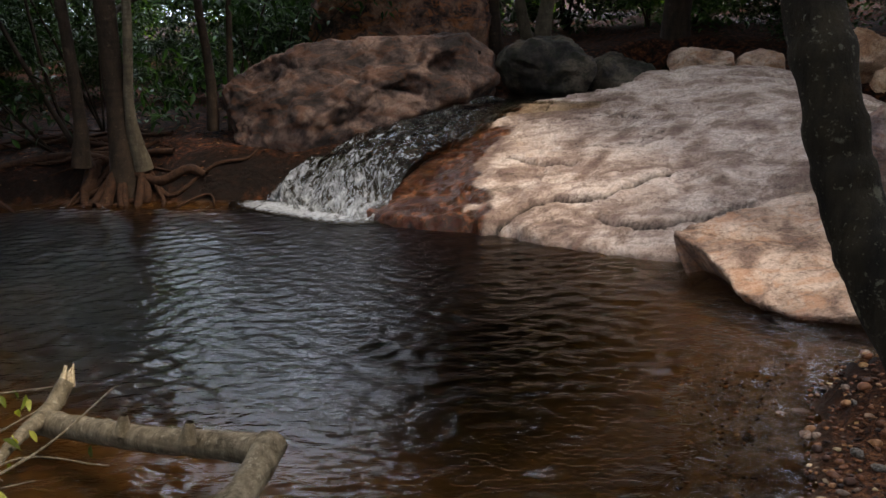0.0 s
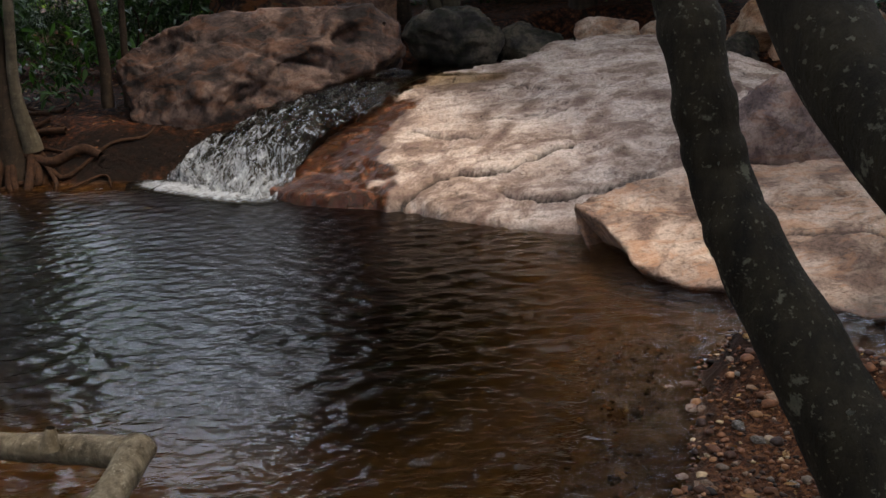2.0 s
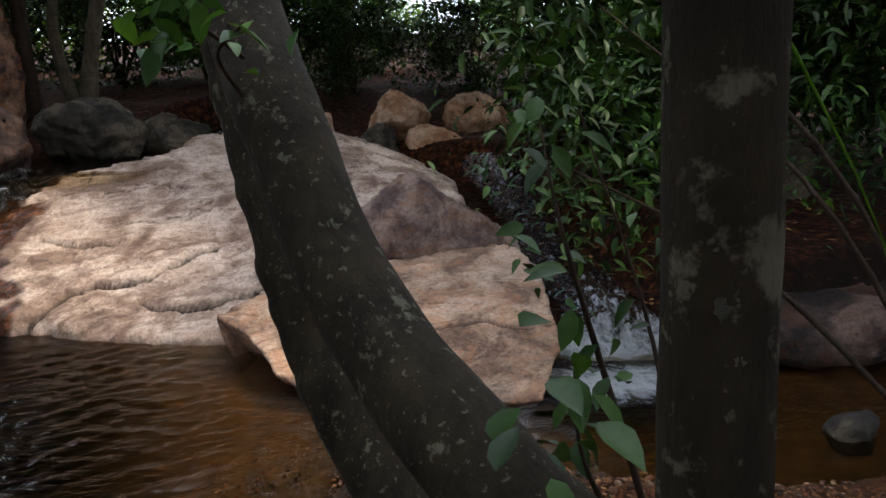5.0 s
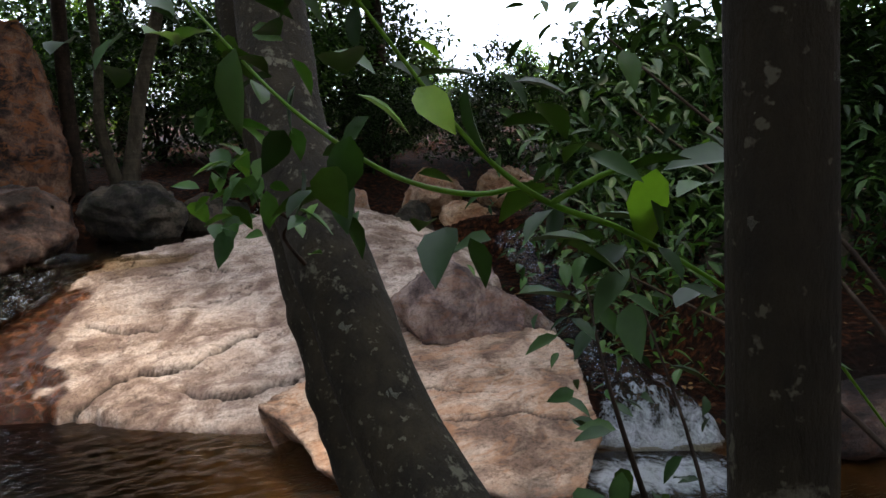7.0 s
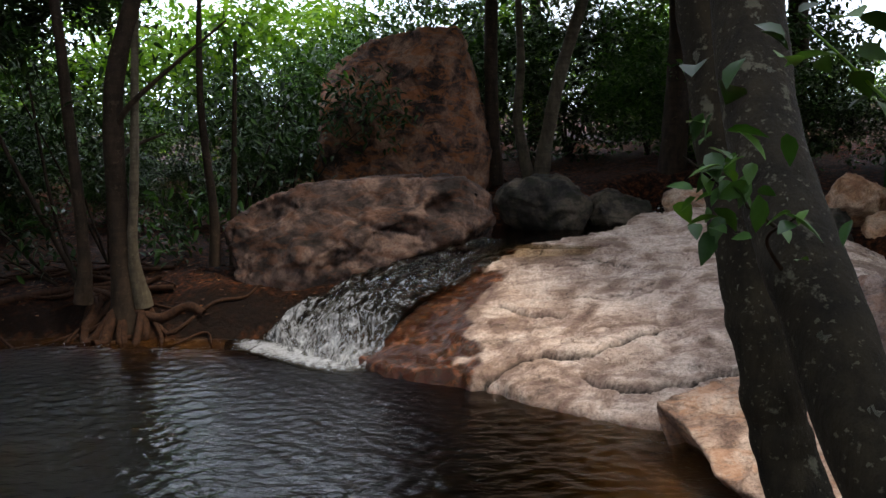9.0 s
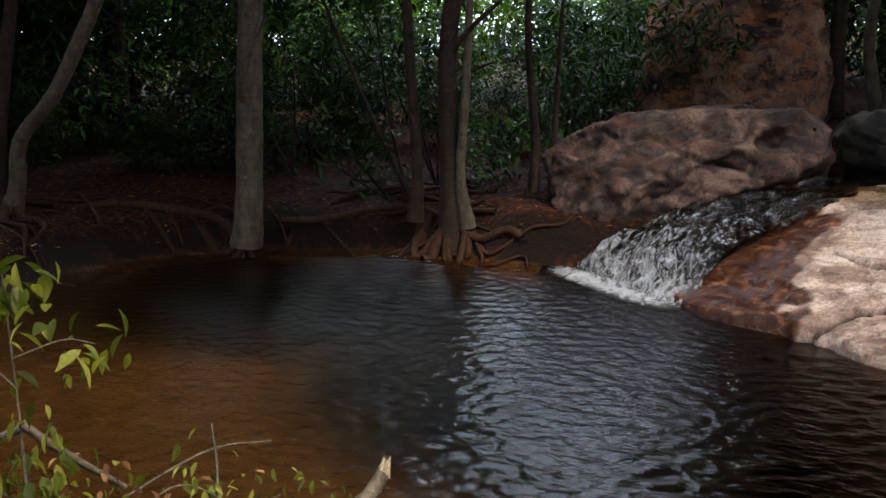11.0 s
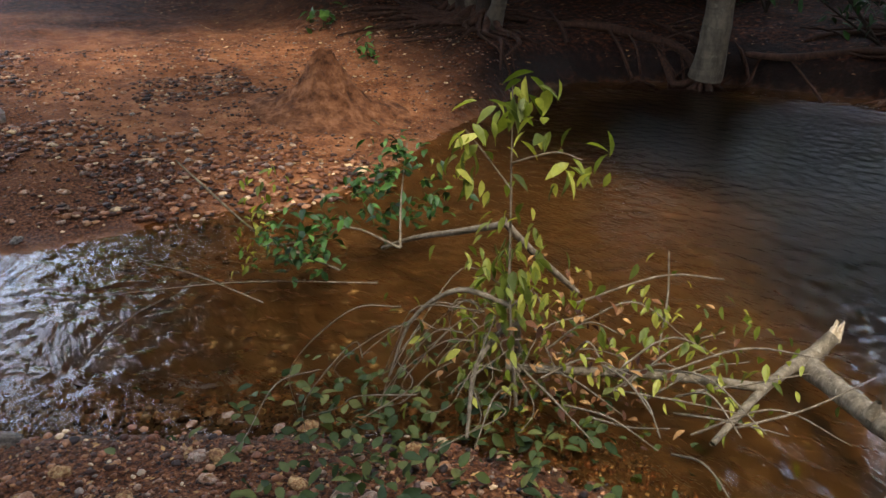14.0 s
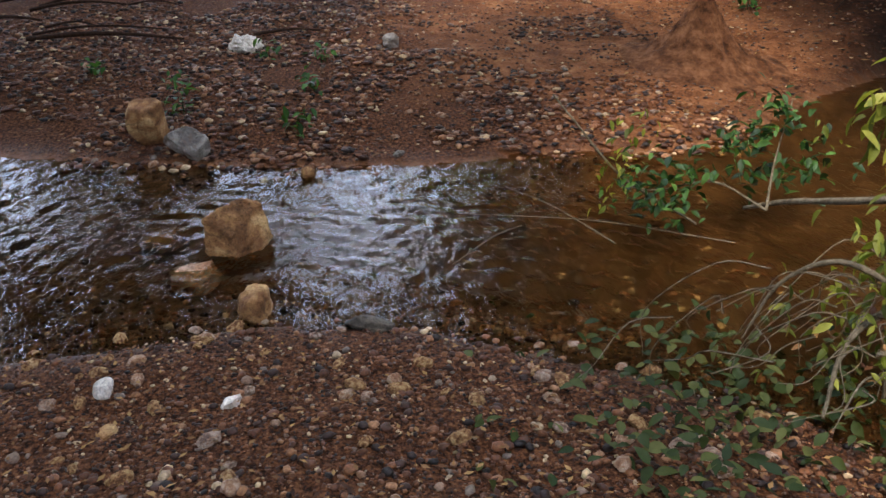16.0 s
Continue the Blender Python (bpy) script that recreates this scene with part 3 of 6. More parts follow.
def flat_sheet(name, poly, z, step, material, label, wave=0.004):
    p = np.array(poly)
    xs = np.arange(p[:, 0].min() - 0.3, p[:, 0].max() + 0.31, step)
    ys = np.arange(p[:, 1].min() - 0.3, p[:, 1].max() + 0.31, step)
    X, Y = np.meshgrid(xs, ys, indexing="ij")
    keep = (poly_dist(X, Y, poly) > -0.35).ravel()
    f = grid_faces(len(xs), len(ys))
    f = f[keep[f].all(1)]
    q = np.stack([X.ravel(), Y.ravel(), np.zeros(X.size)], -1)
    Z = z + fbm(q * 2.5, 3, 12) * wave + ripples(X.ravel(), Y.ravel()) * (wave / 0.004)
    used, inv = np.unique(f, return_inverse=True)
    v = np.stack([X.ravel(), Y.ravel(), Z], -1)[used]
    deepness = smooth(0.06, 0.55, -ground_z(v[:, 0], v[:, 1]))
    ob = part(name, raw_mesh(name, v, inv.reshape(f.shape), attrs={"deepness": deepness, "murk": 0.3 + 0.7 * deepness}), material)
    return tagged(ob, label, "water", kind="structure")


flat_sheet("water", WATER, 0.0, 0.02, M_POOL, "brown rippled pool water reflecting the sky")
flat_sheet("upper_water", UPPER, 0.83, 0.12, M_STREAM, "dark shallow stream water above the rocks")

# ---- the great rock slabs ----
MAIN = [(-0.8, 7.42), (-0.6, 7.17), (-0.39, 7.0), (-0.19, 6.88), (0.21, 6.72), (0.52, 6.48), (0.72, 6.28), (0.99, 6.07), (1.23, 5.93), (1.43, 5.76), (1.62, 5.72), (2.0, 6.0), (2.6, 6.3), (3.3, 6.6), (3.9, 7.4), (4.25, 8.4), (4.0, 9.6), (2.7, 10.2), (1.8, 9.95), (1.62, 9.5), (1.0, 9.3), (0.3, 9.2), (-0.2, 8.5), (-0.55, 7.95)]
CRACKS = [[(0.2, 6.52), (0.26, 6.58), (0.43, 6.65), (0.68, 6.84), (0.86, 6.83), (1.0, 6.74), (1.21, 6.7), (1.47, 6.81), (1.75, 6.9)], [(1.14, 6.49), (1.24, 6.34), (1.42, 6.25), (1.57, 6.21), (1.77, 6.21), (2.03, 6.2), (2.18, 6.16), (2.5, 6.18)], [(0.47, 7.69), (0.78, 7.43), (1.03, 7.32)]]


def uphill(x, y):
    return np.maximum((x + 0.45) * 0.503 + (y - 7.0) * 0.864, -0.1)


def main_top(x, y):
    n = uphill(x, y)
    z = 0.035 + 0.43 * n - 0.042 * n * n - 0.2 * np.maximum(x - 2.6, 0) ** 2
    side = smooth(0.4, -0.6, x - 0.1 * (y - 7.0))
    return z - side * 0.1 * smooth(6.9, 7.6, y)


def slab_rock(name, poly, top, step, inner, outer, material, label, seed, cracks=(), wet=None, strata=0.03, wobble=1.0, fractures=14, undercut=0.0):
    """A broad weathered slab: its top runs over the outline given and falls steeply at the rim."""
    p = np.array(poly)
    xs = np.arange(p[:, 0].min() - 0.35, p[:, 0].max() + 0.351, step)
    ys = np.arange(p[:, 1].min() - 0.35, p[:, 1].max() + 0.351, step)
    X, Y = np.meshgrid(xs, ys, indexing="ij")
    q = np.stack([X.ravel(), Y.ravel(), np.zeros(X.size)], -1)
    wob = (fbm(q * 2.2, 4, seed) * 0.12 + fbm(q * 6, 2, seed + 8) * 0.03).reshape(X.shape) * wobble
    d = poly_dist(X, Y, poly) + wob
    Z = top(X, Y)
    # flakes: flat treads that end in broken steps facing downhill
    n = uphill(X, Y)
    along = X * 0.864 - Y * 0.503
    w = np.stack([along.ravel(), n.ravel(), np.zeros(X.size)], -1)
    rel = np.zeros(X.shape)
    for every, amount, warp, k in ((0.62, strata * 0.55, 1.5, 1), (0.27, strata * 0.55, 1.7, 11), (0.12, strata * 0.36, 1.6, 21)):
        bend = fbm(w * np.array([0.35, 0.5, 1]) / every, 5, seed + k).reshape(X.shape) * warp
        frac = (n / every + bend) % 1.0
        gate = smooth(-0.15, 0.25, fbm(w * np.array([0.5, 0.8, 1]) / every + 7, 3, seed + k + 3).reshape(X.shape))
        rel = rel - (frac + 0.45 * smooth(0.88, 0.97, frac)) * amount * (0.1 + 0.9 * gate)
    rel = rel + (fbm(q * 4, 4, seed + 3) * 0.022 + fbm(q * 12, 5, seed + 5) * 0.014).reshape(X.shape)
    bend = fbm(w * 3, 4, seed + 14)[:, None] * 0.25
    for cell, amount, k in ((0.42, 0.022, 41), (0.16, 0.011, 42), (0.065, 0.005, 43)):
        rel = rel + (chipped((w + bend * cell) / np.array([cell * 1.7, cell * 0.8, 1]), seed + k, True) * amount * (0.35 + 0.65 * smooth(-0.2, 0.2, fbm(w / cell * 0.35, 3, seed + k + 5)))).reshape(X.shape)
    Z = Z + rel - rel[d > 0].mean()
    Z = Z - (np.maximum(Z, 0.05) + 0.2) * smooth(inner, -inner * 0.6, d) - 0.7 * smooth(0.0, -outer, d)
    # shade inside cracks and fractures, kept as a colour mask
    crack_shade = np.zeros(X.shape)
    for c in cracks:
        jit = (fbm(q * 5, 3, seed + 6) * 0.05).reshape(X.shape)
        cd = np.abs(line_dist(X + jit, Y - jit, c))
        cx, cy = np.array(c).T
        up = Y - jit - np.interp(X + jit, cx, cy)
        Z = Z + 0.02 * np.exp(-(up / 0.2) ** 2) * (up > 0) * smooth(cx[0] - 0.1, cx[0] + 0.2, X) * smooth(cx[-1] + 0.1, cx[-1] - 0.2, X)
        Z = Z - 0.06 * np.exp(-(cd / 0.02) ** 2)
        crack_shade = np.maximum(crack_shade, np.exp(-(cd / 0.017) ** 4))
    # short weathered fractures that run along the sheets
    srng = np.random.default_rng(seed)
    for _ in range(fractures):
        ax, ay = srng.uniform(p[:, 0].min(), p[:, 0].max()), srng.uniform(p[:, 1].min(), p[:, 1].max())
        turn, line = srng.normal() * 0.35 - 0.4, []
        for _ in range(int(srng.integers(4, 10))):
            line.append((ax, ay))
            ax, ay = ax + 0.13 * math.cos(turn), ay + 0.13 * math.sin(turn)
            turn += srng.normal() * 0.4
        jit = (fbm(q * 9, 3, seed + 6) * 0.03).reshape(X.shape)
        cd = line_dist(X + jit, Y - jit, line)
        wide = srng.uniform(0.006, 0.011)
        Z = Z - 0.02 * np.exp(-(cd / (wide * 1.2)) ** 2)
        crack_shade = np.maximum(crack_shade, 0.9 * np.exp(-(cd / wide / 1.15) ** 4))
    keep = (d > -outer).ravel()
    f = grid_faces(len(xs), len(ys))
    f = f[keep[f].all(1)]
    used, inv = np.unique(f, return_inverse=True)
    w = wet(X, Y, Z, q).ravel()[used]
    if undercut:
        # the rim's lower wall leans back under the top
        gx, gy = np.gradient(poly_dist(X, Y, poly), step)
        t = np.clip(-d / outer, 0, 1)
        lean = t * outer + smooth(inner, -inner * 0.6, d) * undercut
        X, Y = X + gx * lean, Y + gy * lean
    v = np.stack([X.ravel(), Y.ravel(), Z.ravel()], -1)[used]
    ob = part(name, raw_mesh(name, v, inv.reshape(f.shape), attrs={"wet": w, "crack_shade": crack_shade.ravel()[used]}), material)
    return tagged(ob, label, "rock")


def main_wet(X, Y, Z, q):
    n = (fbm(q * 3, 4, 40) * 0.5).reshape(X.shape)
    side = smooth(0.36, 0.29, X - 0.05 * (Y - 7) + n * 0.8)
    low = smooth(0.05, 0.0, Z + n * 0.05)
    return np.clip(side + low * 0.6, 0, 1)


slab_rock("bedrock_slab", MAIN, main_top, 0.018, 0.1, 0.2, M_ROCK, "broad pale pink granite slab sloping into the pool, cracked", 21, CRACKS, main_wet, 0.034)
FRONT = [(1.5, 5.7), (1.64, 5.45), (1.7, 5.2), (1.74, 4.95), (1.82, 4.78), (1.95, 4.64), (2.1, 4.56), (2.3, 4.5), (2.65, 4.2), (2.95, 4.12), (3.25, 4.45), (3.42, 4.9), (3.62, 5.5), (3.65, 5.9), (3.3, 6.3), (2.7, 6.4), (2.1, 6.05), (1.75, 5.85)]


def front_top(x, y):
    t = y - 4.85 + 0.55 * (x - 1.73)
    return 0.035 + 0.28 * t - 0.05 * t * np.abs(t)


slab_rock("front_slab", FRONT, front_top, 0.018, 0.035, 0.08, M_SLAB, "grey and orange granite slab at the pool's edge", 33,
          wet=lambda X, Y, Z, q: smooth(0.06, 0.0, Z) * 0.8, strata=0.016, wobble=0.3, fractures=4, undercut=0.32)


def facet_rock(name, points, seed, material, label, rough=0.02, cuts=14, dents=(), seams=()):
    """An angular boulder: the hull of a few corners, its edges worn and its faces weathered."""
    bm = bmesh.new()
    for p in points:
        bm.verts.new(p)
    bmesh.ops.convex_hull(bm, input=bm.verts[:])
    loose = [v for v in bm.verts if not v.link_faces]
    bmesh.ops.delete(bm, geom=loose, context="VERTS")
    bmesh.ops.triangulate(bm, faces=bm.faces[:])
    for _ in range(6):
        long = [e for e in bm.edges if e.calc_length() > 0.045 * cuts / 14]
        if not long:
            break
        bmesh.ops.subdivide_edges(bm, edges=long, cuts=1)
        bmesh.ops.triangulate(bm, faces=[f for f in bm.faces if len(f.verts) > 3])
    for _ in range(3):
        bmesh.ops.smooth_vert(bm, verts=bm.verts[:], factor=0.5, use_axis_x=True, use_axis_y=True, use_axis_z=True)
    bm.normal_update()
    v = np.array([x.co for x in bm.verts])
    n = np.array([x.normal for x in bm.verts])
    f = np.array([[q.index for q in x.verts] for x in bm.faces])
    bm.free()
    scale = float(np.ptp(v, axis=0).mean())
    rel = fbm(v / scale * 3, 4, seed) * rough * 1.5 + fbm(v / scale * 9 + 4, 5, seed + 3) * rough * 1.1 + (fbm(v / scale * 7 + 2, 4, seed + 4, True) - 0.3) * rough * 0.7
    rel = rel - np.maximum(fbm(v / scale * 3.2 + 9, 3, seed + 5, True) - 0.55, 0) * rough * 4
    for every, amount in ((0.17, rough * 0.5), (0.06, rough * 0.22)):
        frac = ((v / scale) @ np.array([0.2, 0.25, 1.0]) / every + fbm(v / scale * 0.5 / every, 4, seed + 7) * 1.7) % 1.0
        rel = rel - (frac + 0.5 * smooth(0.86, 0.96, frac)) * amount
    bend = fbm(v / scale * 5, 3, seed + 12)[:, None] * 0.3
    for cell, amount in ((0.22, 1.1), (0.09, 0.6), (0.04, 0.3)):
        rel = rel + chipped((v / scale + bend * cell) / cell, seed + 30) * rough * amount
    rel = rel * scale
    for at, r, deep in dents:
        rel = rel - deep * smooth(r, r * 0.55, np.linalg.norm((v - np.array(at)) * np.array([1, 0.5, 1.4]), axis=1) + fbm(v * 9, 3, seed + 8) * 0.06)
    for line in seams:
        wave = fbm(v * 4, 3, seed + 9) * 0.06
        rel = rel - 0.05 * np.exp(-(line_dist(v[:, 0] + wave, v[:, 2] + wave, line) / 0.025) ** 2) * (n[:, 1] < 0.1)
    ob = part(name, raw_mesh(name, v + n * rel[:, None], f), material)
    return tagged(ob, label, "boulder")


def rock(name, at, size, seed, material, label, turn=(0, 0, 0), sink=0.12, **kw):
    """A boulder as one thing; at is the middle of its foot."""
    ob = part(name, rock_mesh(name, size, seed, **kw), material)
    x, y, z = at
    ob.matrix_world = pose(x, y, z + size[2] * (0.5 - sink), *turn)
    return tagged(ob, label, "boulder")


BIG = [(-2.7, 9.6, 0.85), (-2.6, 9.3, 1.05), (-2.32, 9.45, 1.32), (-1.8, 9.4, 1.46), (-0.7, 9.35, 1.5), (0.02, 9.35, 1.52), (0.3, 9.45, 1.32), (0.3, 9.35, 1.08), (0.0, 9.12, 0.9), (-0.65, 8.95, 0.7), (-1.3, 8.78, 0.44), (-1.85, 8.72, 0.31), (-2.25, 8.85, 0.42),
       (-1.6, 8.68, 0.75), (-0.6, 8.95, 1.1), (-2.1, 9.7, 0.0), (-0.3, 9.9, 0.3), (0.2, 10.5, 0.6), (-2.7, 10.8, 0.8), (0.15, 10.8, 1.2), (-1.0, 11.0, 1.5)]
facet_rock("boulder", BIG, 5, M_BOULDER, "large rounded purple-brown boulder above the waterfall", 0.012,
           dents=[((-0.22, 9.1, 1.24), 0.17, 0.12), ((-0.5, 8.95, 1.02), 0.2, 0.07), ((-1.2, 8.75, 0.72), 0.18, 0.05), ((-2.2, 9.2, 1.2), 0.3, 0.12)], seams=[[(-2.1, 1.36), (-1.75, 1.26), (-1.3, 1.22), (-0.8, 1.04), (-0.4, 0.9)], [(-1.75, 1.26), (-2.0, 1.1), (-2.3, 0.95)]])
TALL = [(-2.25, 12.3, 2.85), (-1.7, 12.2, 3.27), (-0.95, 12.1, 3.45), (-0.3, 12.0, 3.43), (-0.08, 12.1, 2.75), (0.1, 12.2, 1.88), (0.0, 12.2, 1.2), (-0.62, 11.65, 1.9), (-0.52, 11.75, 2.9), (-0.7, 11.7, 1.2), (-2.2, 11.8, 1.1), (-2.45, 12.2, 1.2), (-2.15, 11.85, 2.3),
        (-2.0, 14.0, 1.0), (0.0, 13.8, 1.0), (-0.3, 13.6, 3.2), (-1.8, 13.8, 3.0)]
facet_rock("boulder", TALL, 11, M_TALL, "tall angular boulder, dark above and orange below, among trees", 0.011)
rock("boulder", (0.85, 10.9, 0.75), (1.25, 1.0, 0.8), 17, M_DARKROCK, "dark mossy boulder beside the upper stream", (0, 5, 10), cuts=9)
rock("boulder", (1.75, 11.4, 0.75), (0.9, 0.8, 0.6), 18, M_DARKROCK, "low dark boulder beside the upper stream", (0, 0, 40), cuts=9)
WEDGE = [(2.58, 6.15, 0.68), (2.74, 6.05, 0.36), (3.05, 5.98, 0.33), (3.45, 5.95, 0.27), (3.8, 6.1, 0.28), (3.78, 6.12, 0.37), (3.42, 6.08, 0.64), (2.94, 6.15, 0.95), (2.85, 6.0, 0.6), (2.68, 6.8, 0.55), (3.1, 6.9, 0.8), (3.8, 6.8, 0.4), (2.8, 6.7, 0.2), (3.6, 6.7, 0.15)]
facet_rock("wedge_boulder", WEDGE, 24, M_WEDGE, "wedge-shaped grey and orange boulder on the slabs", 0.016)
rock("boulder", (2.58, 10.8, 0.78), (0.78, 0.6, 0.62), 29, M_SLAB, "rounded grey-brown boulder behind the slab", cuts=8, rough=0.03)
rock("boulder", (3.25, 10.8, 0.7), (0.75, 0.6, 0.6), 30, M_SLAB, "rounded grey-brown boulder behind the slab", (0, 0, 60), cuts=8, rough=0.03)
rock("boulder", (4.2, 10.4, 0.78), (0.8, 0.7, 0.75), 31, M_ORANGE, "orange weathered boulder by the shaded bank", cuts=11)
rock("boulder", (4.5, 9.9, 0.48), (0.7, 0.6, 0.65), 32, M_ORANGE, "angular orange boulder by the shaded bank", (0, 12, 30), cuts=13)
rock("boulder", (3.83, 9.98, 0.55), (0.55, 0.5, 0.68), 35, M_DARKROCK, "dark grey leaning boulder by the shaded bank", (0, 18, 0), cuts=10)
rock("boulder", (5.4, 10.8, 0.7), (0.9, 0.8, 0.8), 36, M_ORANGE, "orange boulder half hidden by leaves", (0, 0, 80), cuts=10)
rock("flat_boulder", (5.05, 4.4, -0.05), (1.8, 1.3, 0.42), 37, M_BOULDER, "flat orange-brown rock in the side stream", (0, 0, -8), cuts=8, rough=0.03)
rock("boulder", (5.9, 6.4, 0.2), (1.5, 1.3, 0.9), 38, M_DARKROCK, "dark boulder on the shaded bank", (0, 0, 20), cuts=9)

# ---- running water ----
def cascade(name, spine, widths, rise, nu, nv, label, seed, foam_end=1.0):
    """A sheet of tumbling water along spine; widths across, in the plan."""
    c = spline(spine, nu)
    w = np.interp(np.linspace(0, 1, nu), np.linspace(0, 1, len(widths)), widths)
    tan = np.gradient(c[:, :2], axis=0)
    tan /= np.linalg.norm(tan, axis=1)[:, None]
    nrm = np.stack([-tan[:, 1], tan[:, 0]], -1)
    s = np.linspace(-0.5, 0.5, nv)
    X = c[:, None, 0] + nrm[:, None, 0] * s[None] * w[:, None]
    Y = c[:, None, 1] + nrm[:, None, 1] * s[None] * w[:, None]
    along = np.linspace(0, 1, nu)[:, None] + 0 * s[None]
    across = s[None] * w[:, None]
    q = np.stack([across.ravel() * 7, along.ravel() * 6, np.zeros(nu * nv)], -1)
    bump = (fbm(q, 4, seed) * rise + fbm(q * 3.1, 4, seed + 2, True) * rise * 0.55).reshape(nu, nv)
    Z = c[:, None, 2] + bump * smooth(0.0, 0.15, along) - 0.1 * np.abs(2 * s[None]) ** 4
    foam = (0.2 + 0.8 * smooth(0.3, 1.0, along)) * foam_end
    length = float(np.linalg.norm(np.diff(c, axis=0), axis=1).sum())
    me = raw_mesh(name, np.stack([X.ravel(), Y.ravel(), Z.ravel()], -1), grid_faces(nu, nv), attrs={"across": across.ravel(), "along": along.ravel() * length, "foam": foam.ravel()})
    ob = part(name, me, M_FALL)
    return tagged(ob, label, "waterfall")


cascade("waterfall", [(0.55, 9.6, 0.83), (0.08, 9.02, 0.76), (-0.5, 8.6, 0.6), (-1.0, 8.2, 0.36), (-1.28, 7.86, 0.04), (-1.38, 7.76, -0.08)], (0.7, 0.85, 1.2, 1.55, 1.75, 1.8), 0.13, 170, 120, "white water sliding between boulder and slab into the pool", 3, 1.25)
cascade("waterfall", [(3.95, 5.9, 0.3), (3.85, 5.3, 0.26), (3.75, 4.85, 0.2), (3.65, 4.6, 0.02), (3.6, 4.5, -0.08)], (0.4, 0.45, 0.6, 0.8, 0.85), 0.07, 60, 30, "small white waterfall between the slab and the bank", 9, 2.0)
cascade("waterfall", [(4.7, 8.8, 0.78), (4.45, 7.8, 0.6), (4.25, 6.8, 0.42), (4.0, 6.2, 0.33), (3.93, 5.8, 0.3)], (0.6, 0.5, 0.5, 0.4, 0.3), 0.05, 70, 24, "shallow broken water running down beside the slabs", 11, 0.3)
cascade("waterfall", [(2.6, 12.2, 1.15), (2.35, 11.7, 1.0), (2.2, 11.3, 0.8)], (0.3, 0.35, 0.5), 0.05, 30, 20, "thin white trickle between far boulders", 13, 0.8)


def foam_patch(pts, label, seed):
    X = np.linspace(-1, 1, 90)
    Y = np.linspace(-1, 1, 40)
    A, B = np.meshgrid(X, Y, indexing="ij")
    (cx, cy), (ux, uy), wide = pts
    px = cx + A * ux - B * uy / math.hypot(ux, uy) * wide
    py = cy + A * uy + B * ux / math.hypot(ux, uy) * wide
    q = np.stack([px.ravel() * 6, py.ravel() * 6, np.zeros(px.size)], -1)
    edge = 1 - A ** 4 - B ** 2
    Z = 0.004 + 0.012 * np.clip(edge, 0, 1) * (0.6 + fbm(q, 4, seed).reshape(A.shape)) - 0.05 * (edge < 0)
    me = raw_mesh("foam", np.stack([px.ravel(), py.ravel(), Z.ravel()], -1), grid_faces(90, 40), attrs={"across": px.ravel(), "along": py.ravel(), "foam": (edge * 2.3 - 0.5).ravel()})
    return tagged(part("foam", me, M_FALL), label, "foam", kind="stuff")


foam_patch(((-1.38, 7.74), (0.8, -0.62), 0.26), "white foam where the waterfall meets the pool", 5)
foam_patch(((3.4, 4.2), (0.42, -0.2), 0.36), "white foam below the small waterfall", 6)

# ---- leaf clouds, shared between trees and bushes ----
def clump_points(n_clumps, per, spread, size, rng, shell=0.5):
    """Points in clumps that fill an ellipsoid unevenly."""
    c = rng.normal(size=(n_clumps, 3))
    c /= np.linalg.norm(c, axis=1)[:, None]
    c *= rng.uniform(shell, 1.0, n_clumps)[:, None] ** 0.7
    c = c * np.array(size) / 2
    p = c[:, None, :] + rng.normal(size=(n_clumps, per, 3)) * spread * np.array([1, 1, 0.55])
    return p.reshape(-1, 3)


def crown_mesh(name, size, n_clumps, per, leaf, spread, seed, **kw):
    rng = np.random.default_rng(seed)
    v, f = leaves(clump_points(n_clumps, per, spread, size, rng, 0.25), leaf, rng, **kw)
    return raw_mesh(name, v, f, shade=False)


CROWNS = [crown_mesh("crown", (3.2, 3.2, 2.6), 110, 80, 0.165, 0.2, 50 + i) for i in range(3)]
BUSHES = [crown_mesh("foliage", (2.6, 2.2, 2.4), 120, 60, 0.11, 0.17, 60 + i) for i in range(3)]


def share(mesh, material):
    me = mesh.copy()
    me.materials.clear()
    me.materials.append(material)
    return me


CROWN_SETS = {}


def leaf_set(kind, i, material):
    key = (kind, i, material.name)
    if key not in CROWN_SETS:
        CROWN_SETS[key] = share((CROWNS if kind == "crown" else BUSHES)[i], material)
    return CROWN_SETS[key]


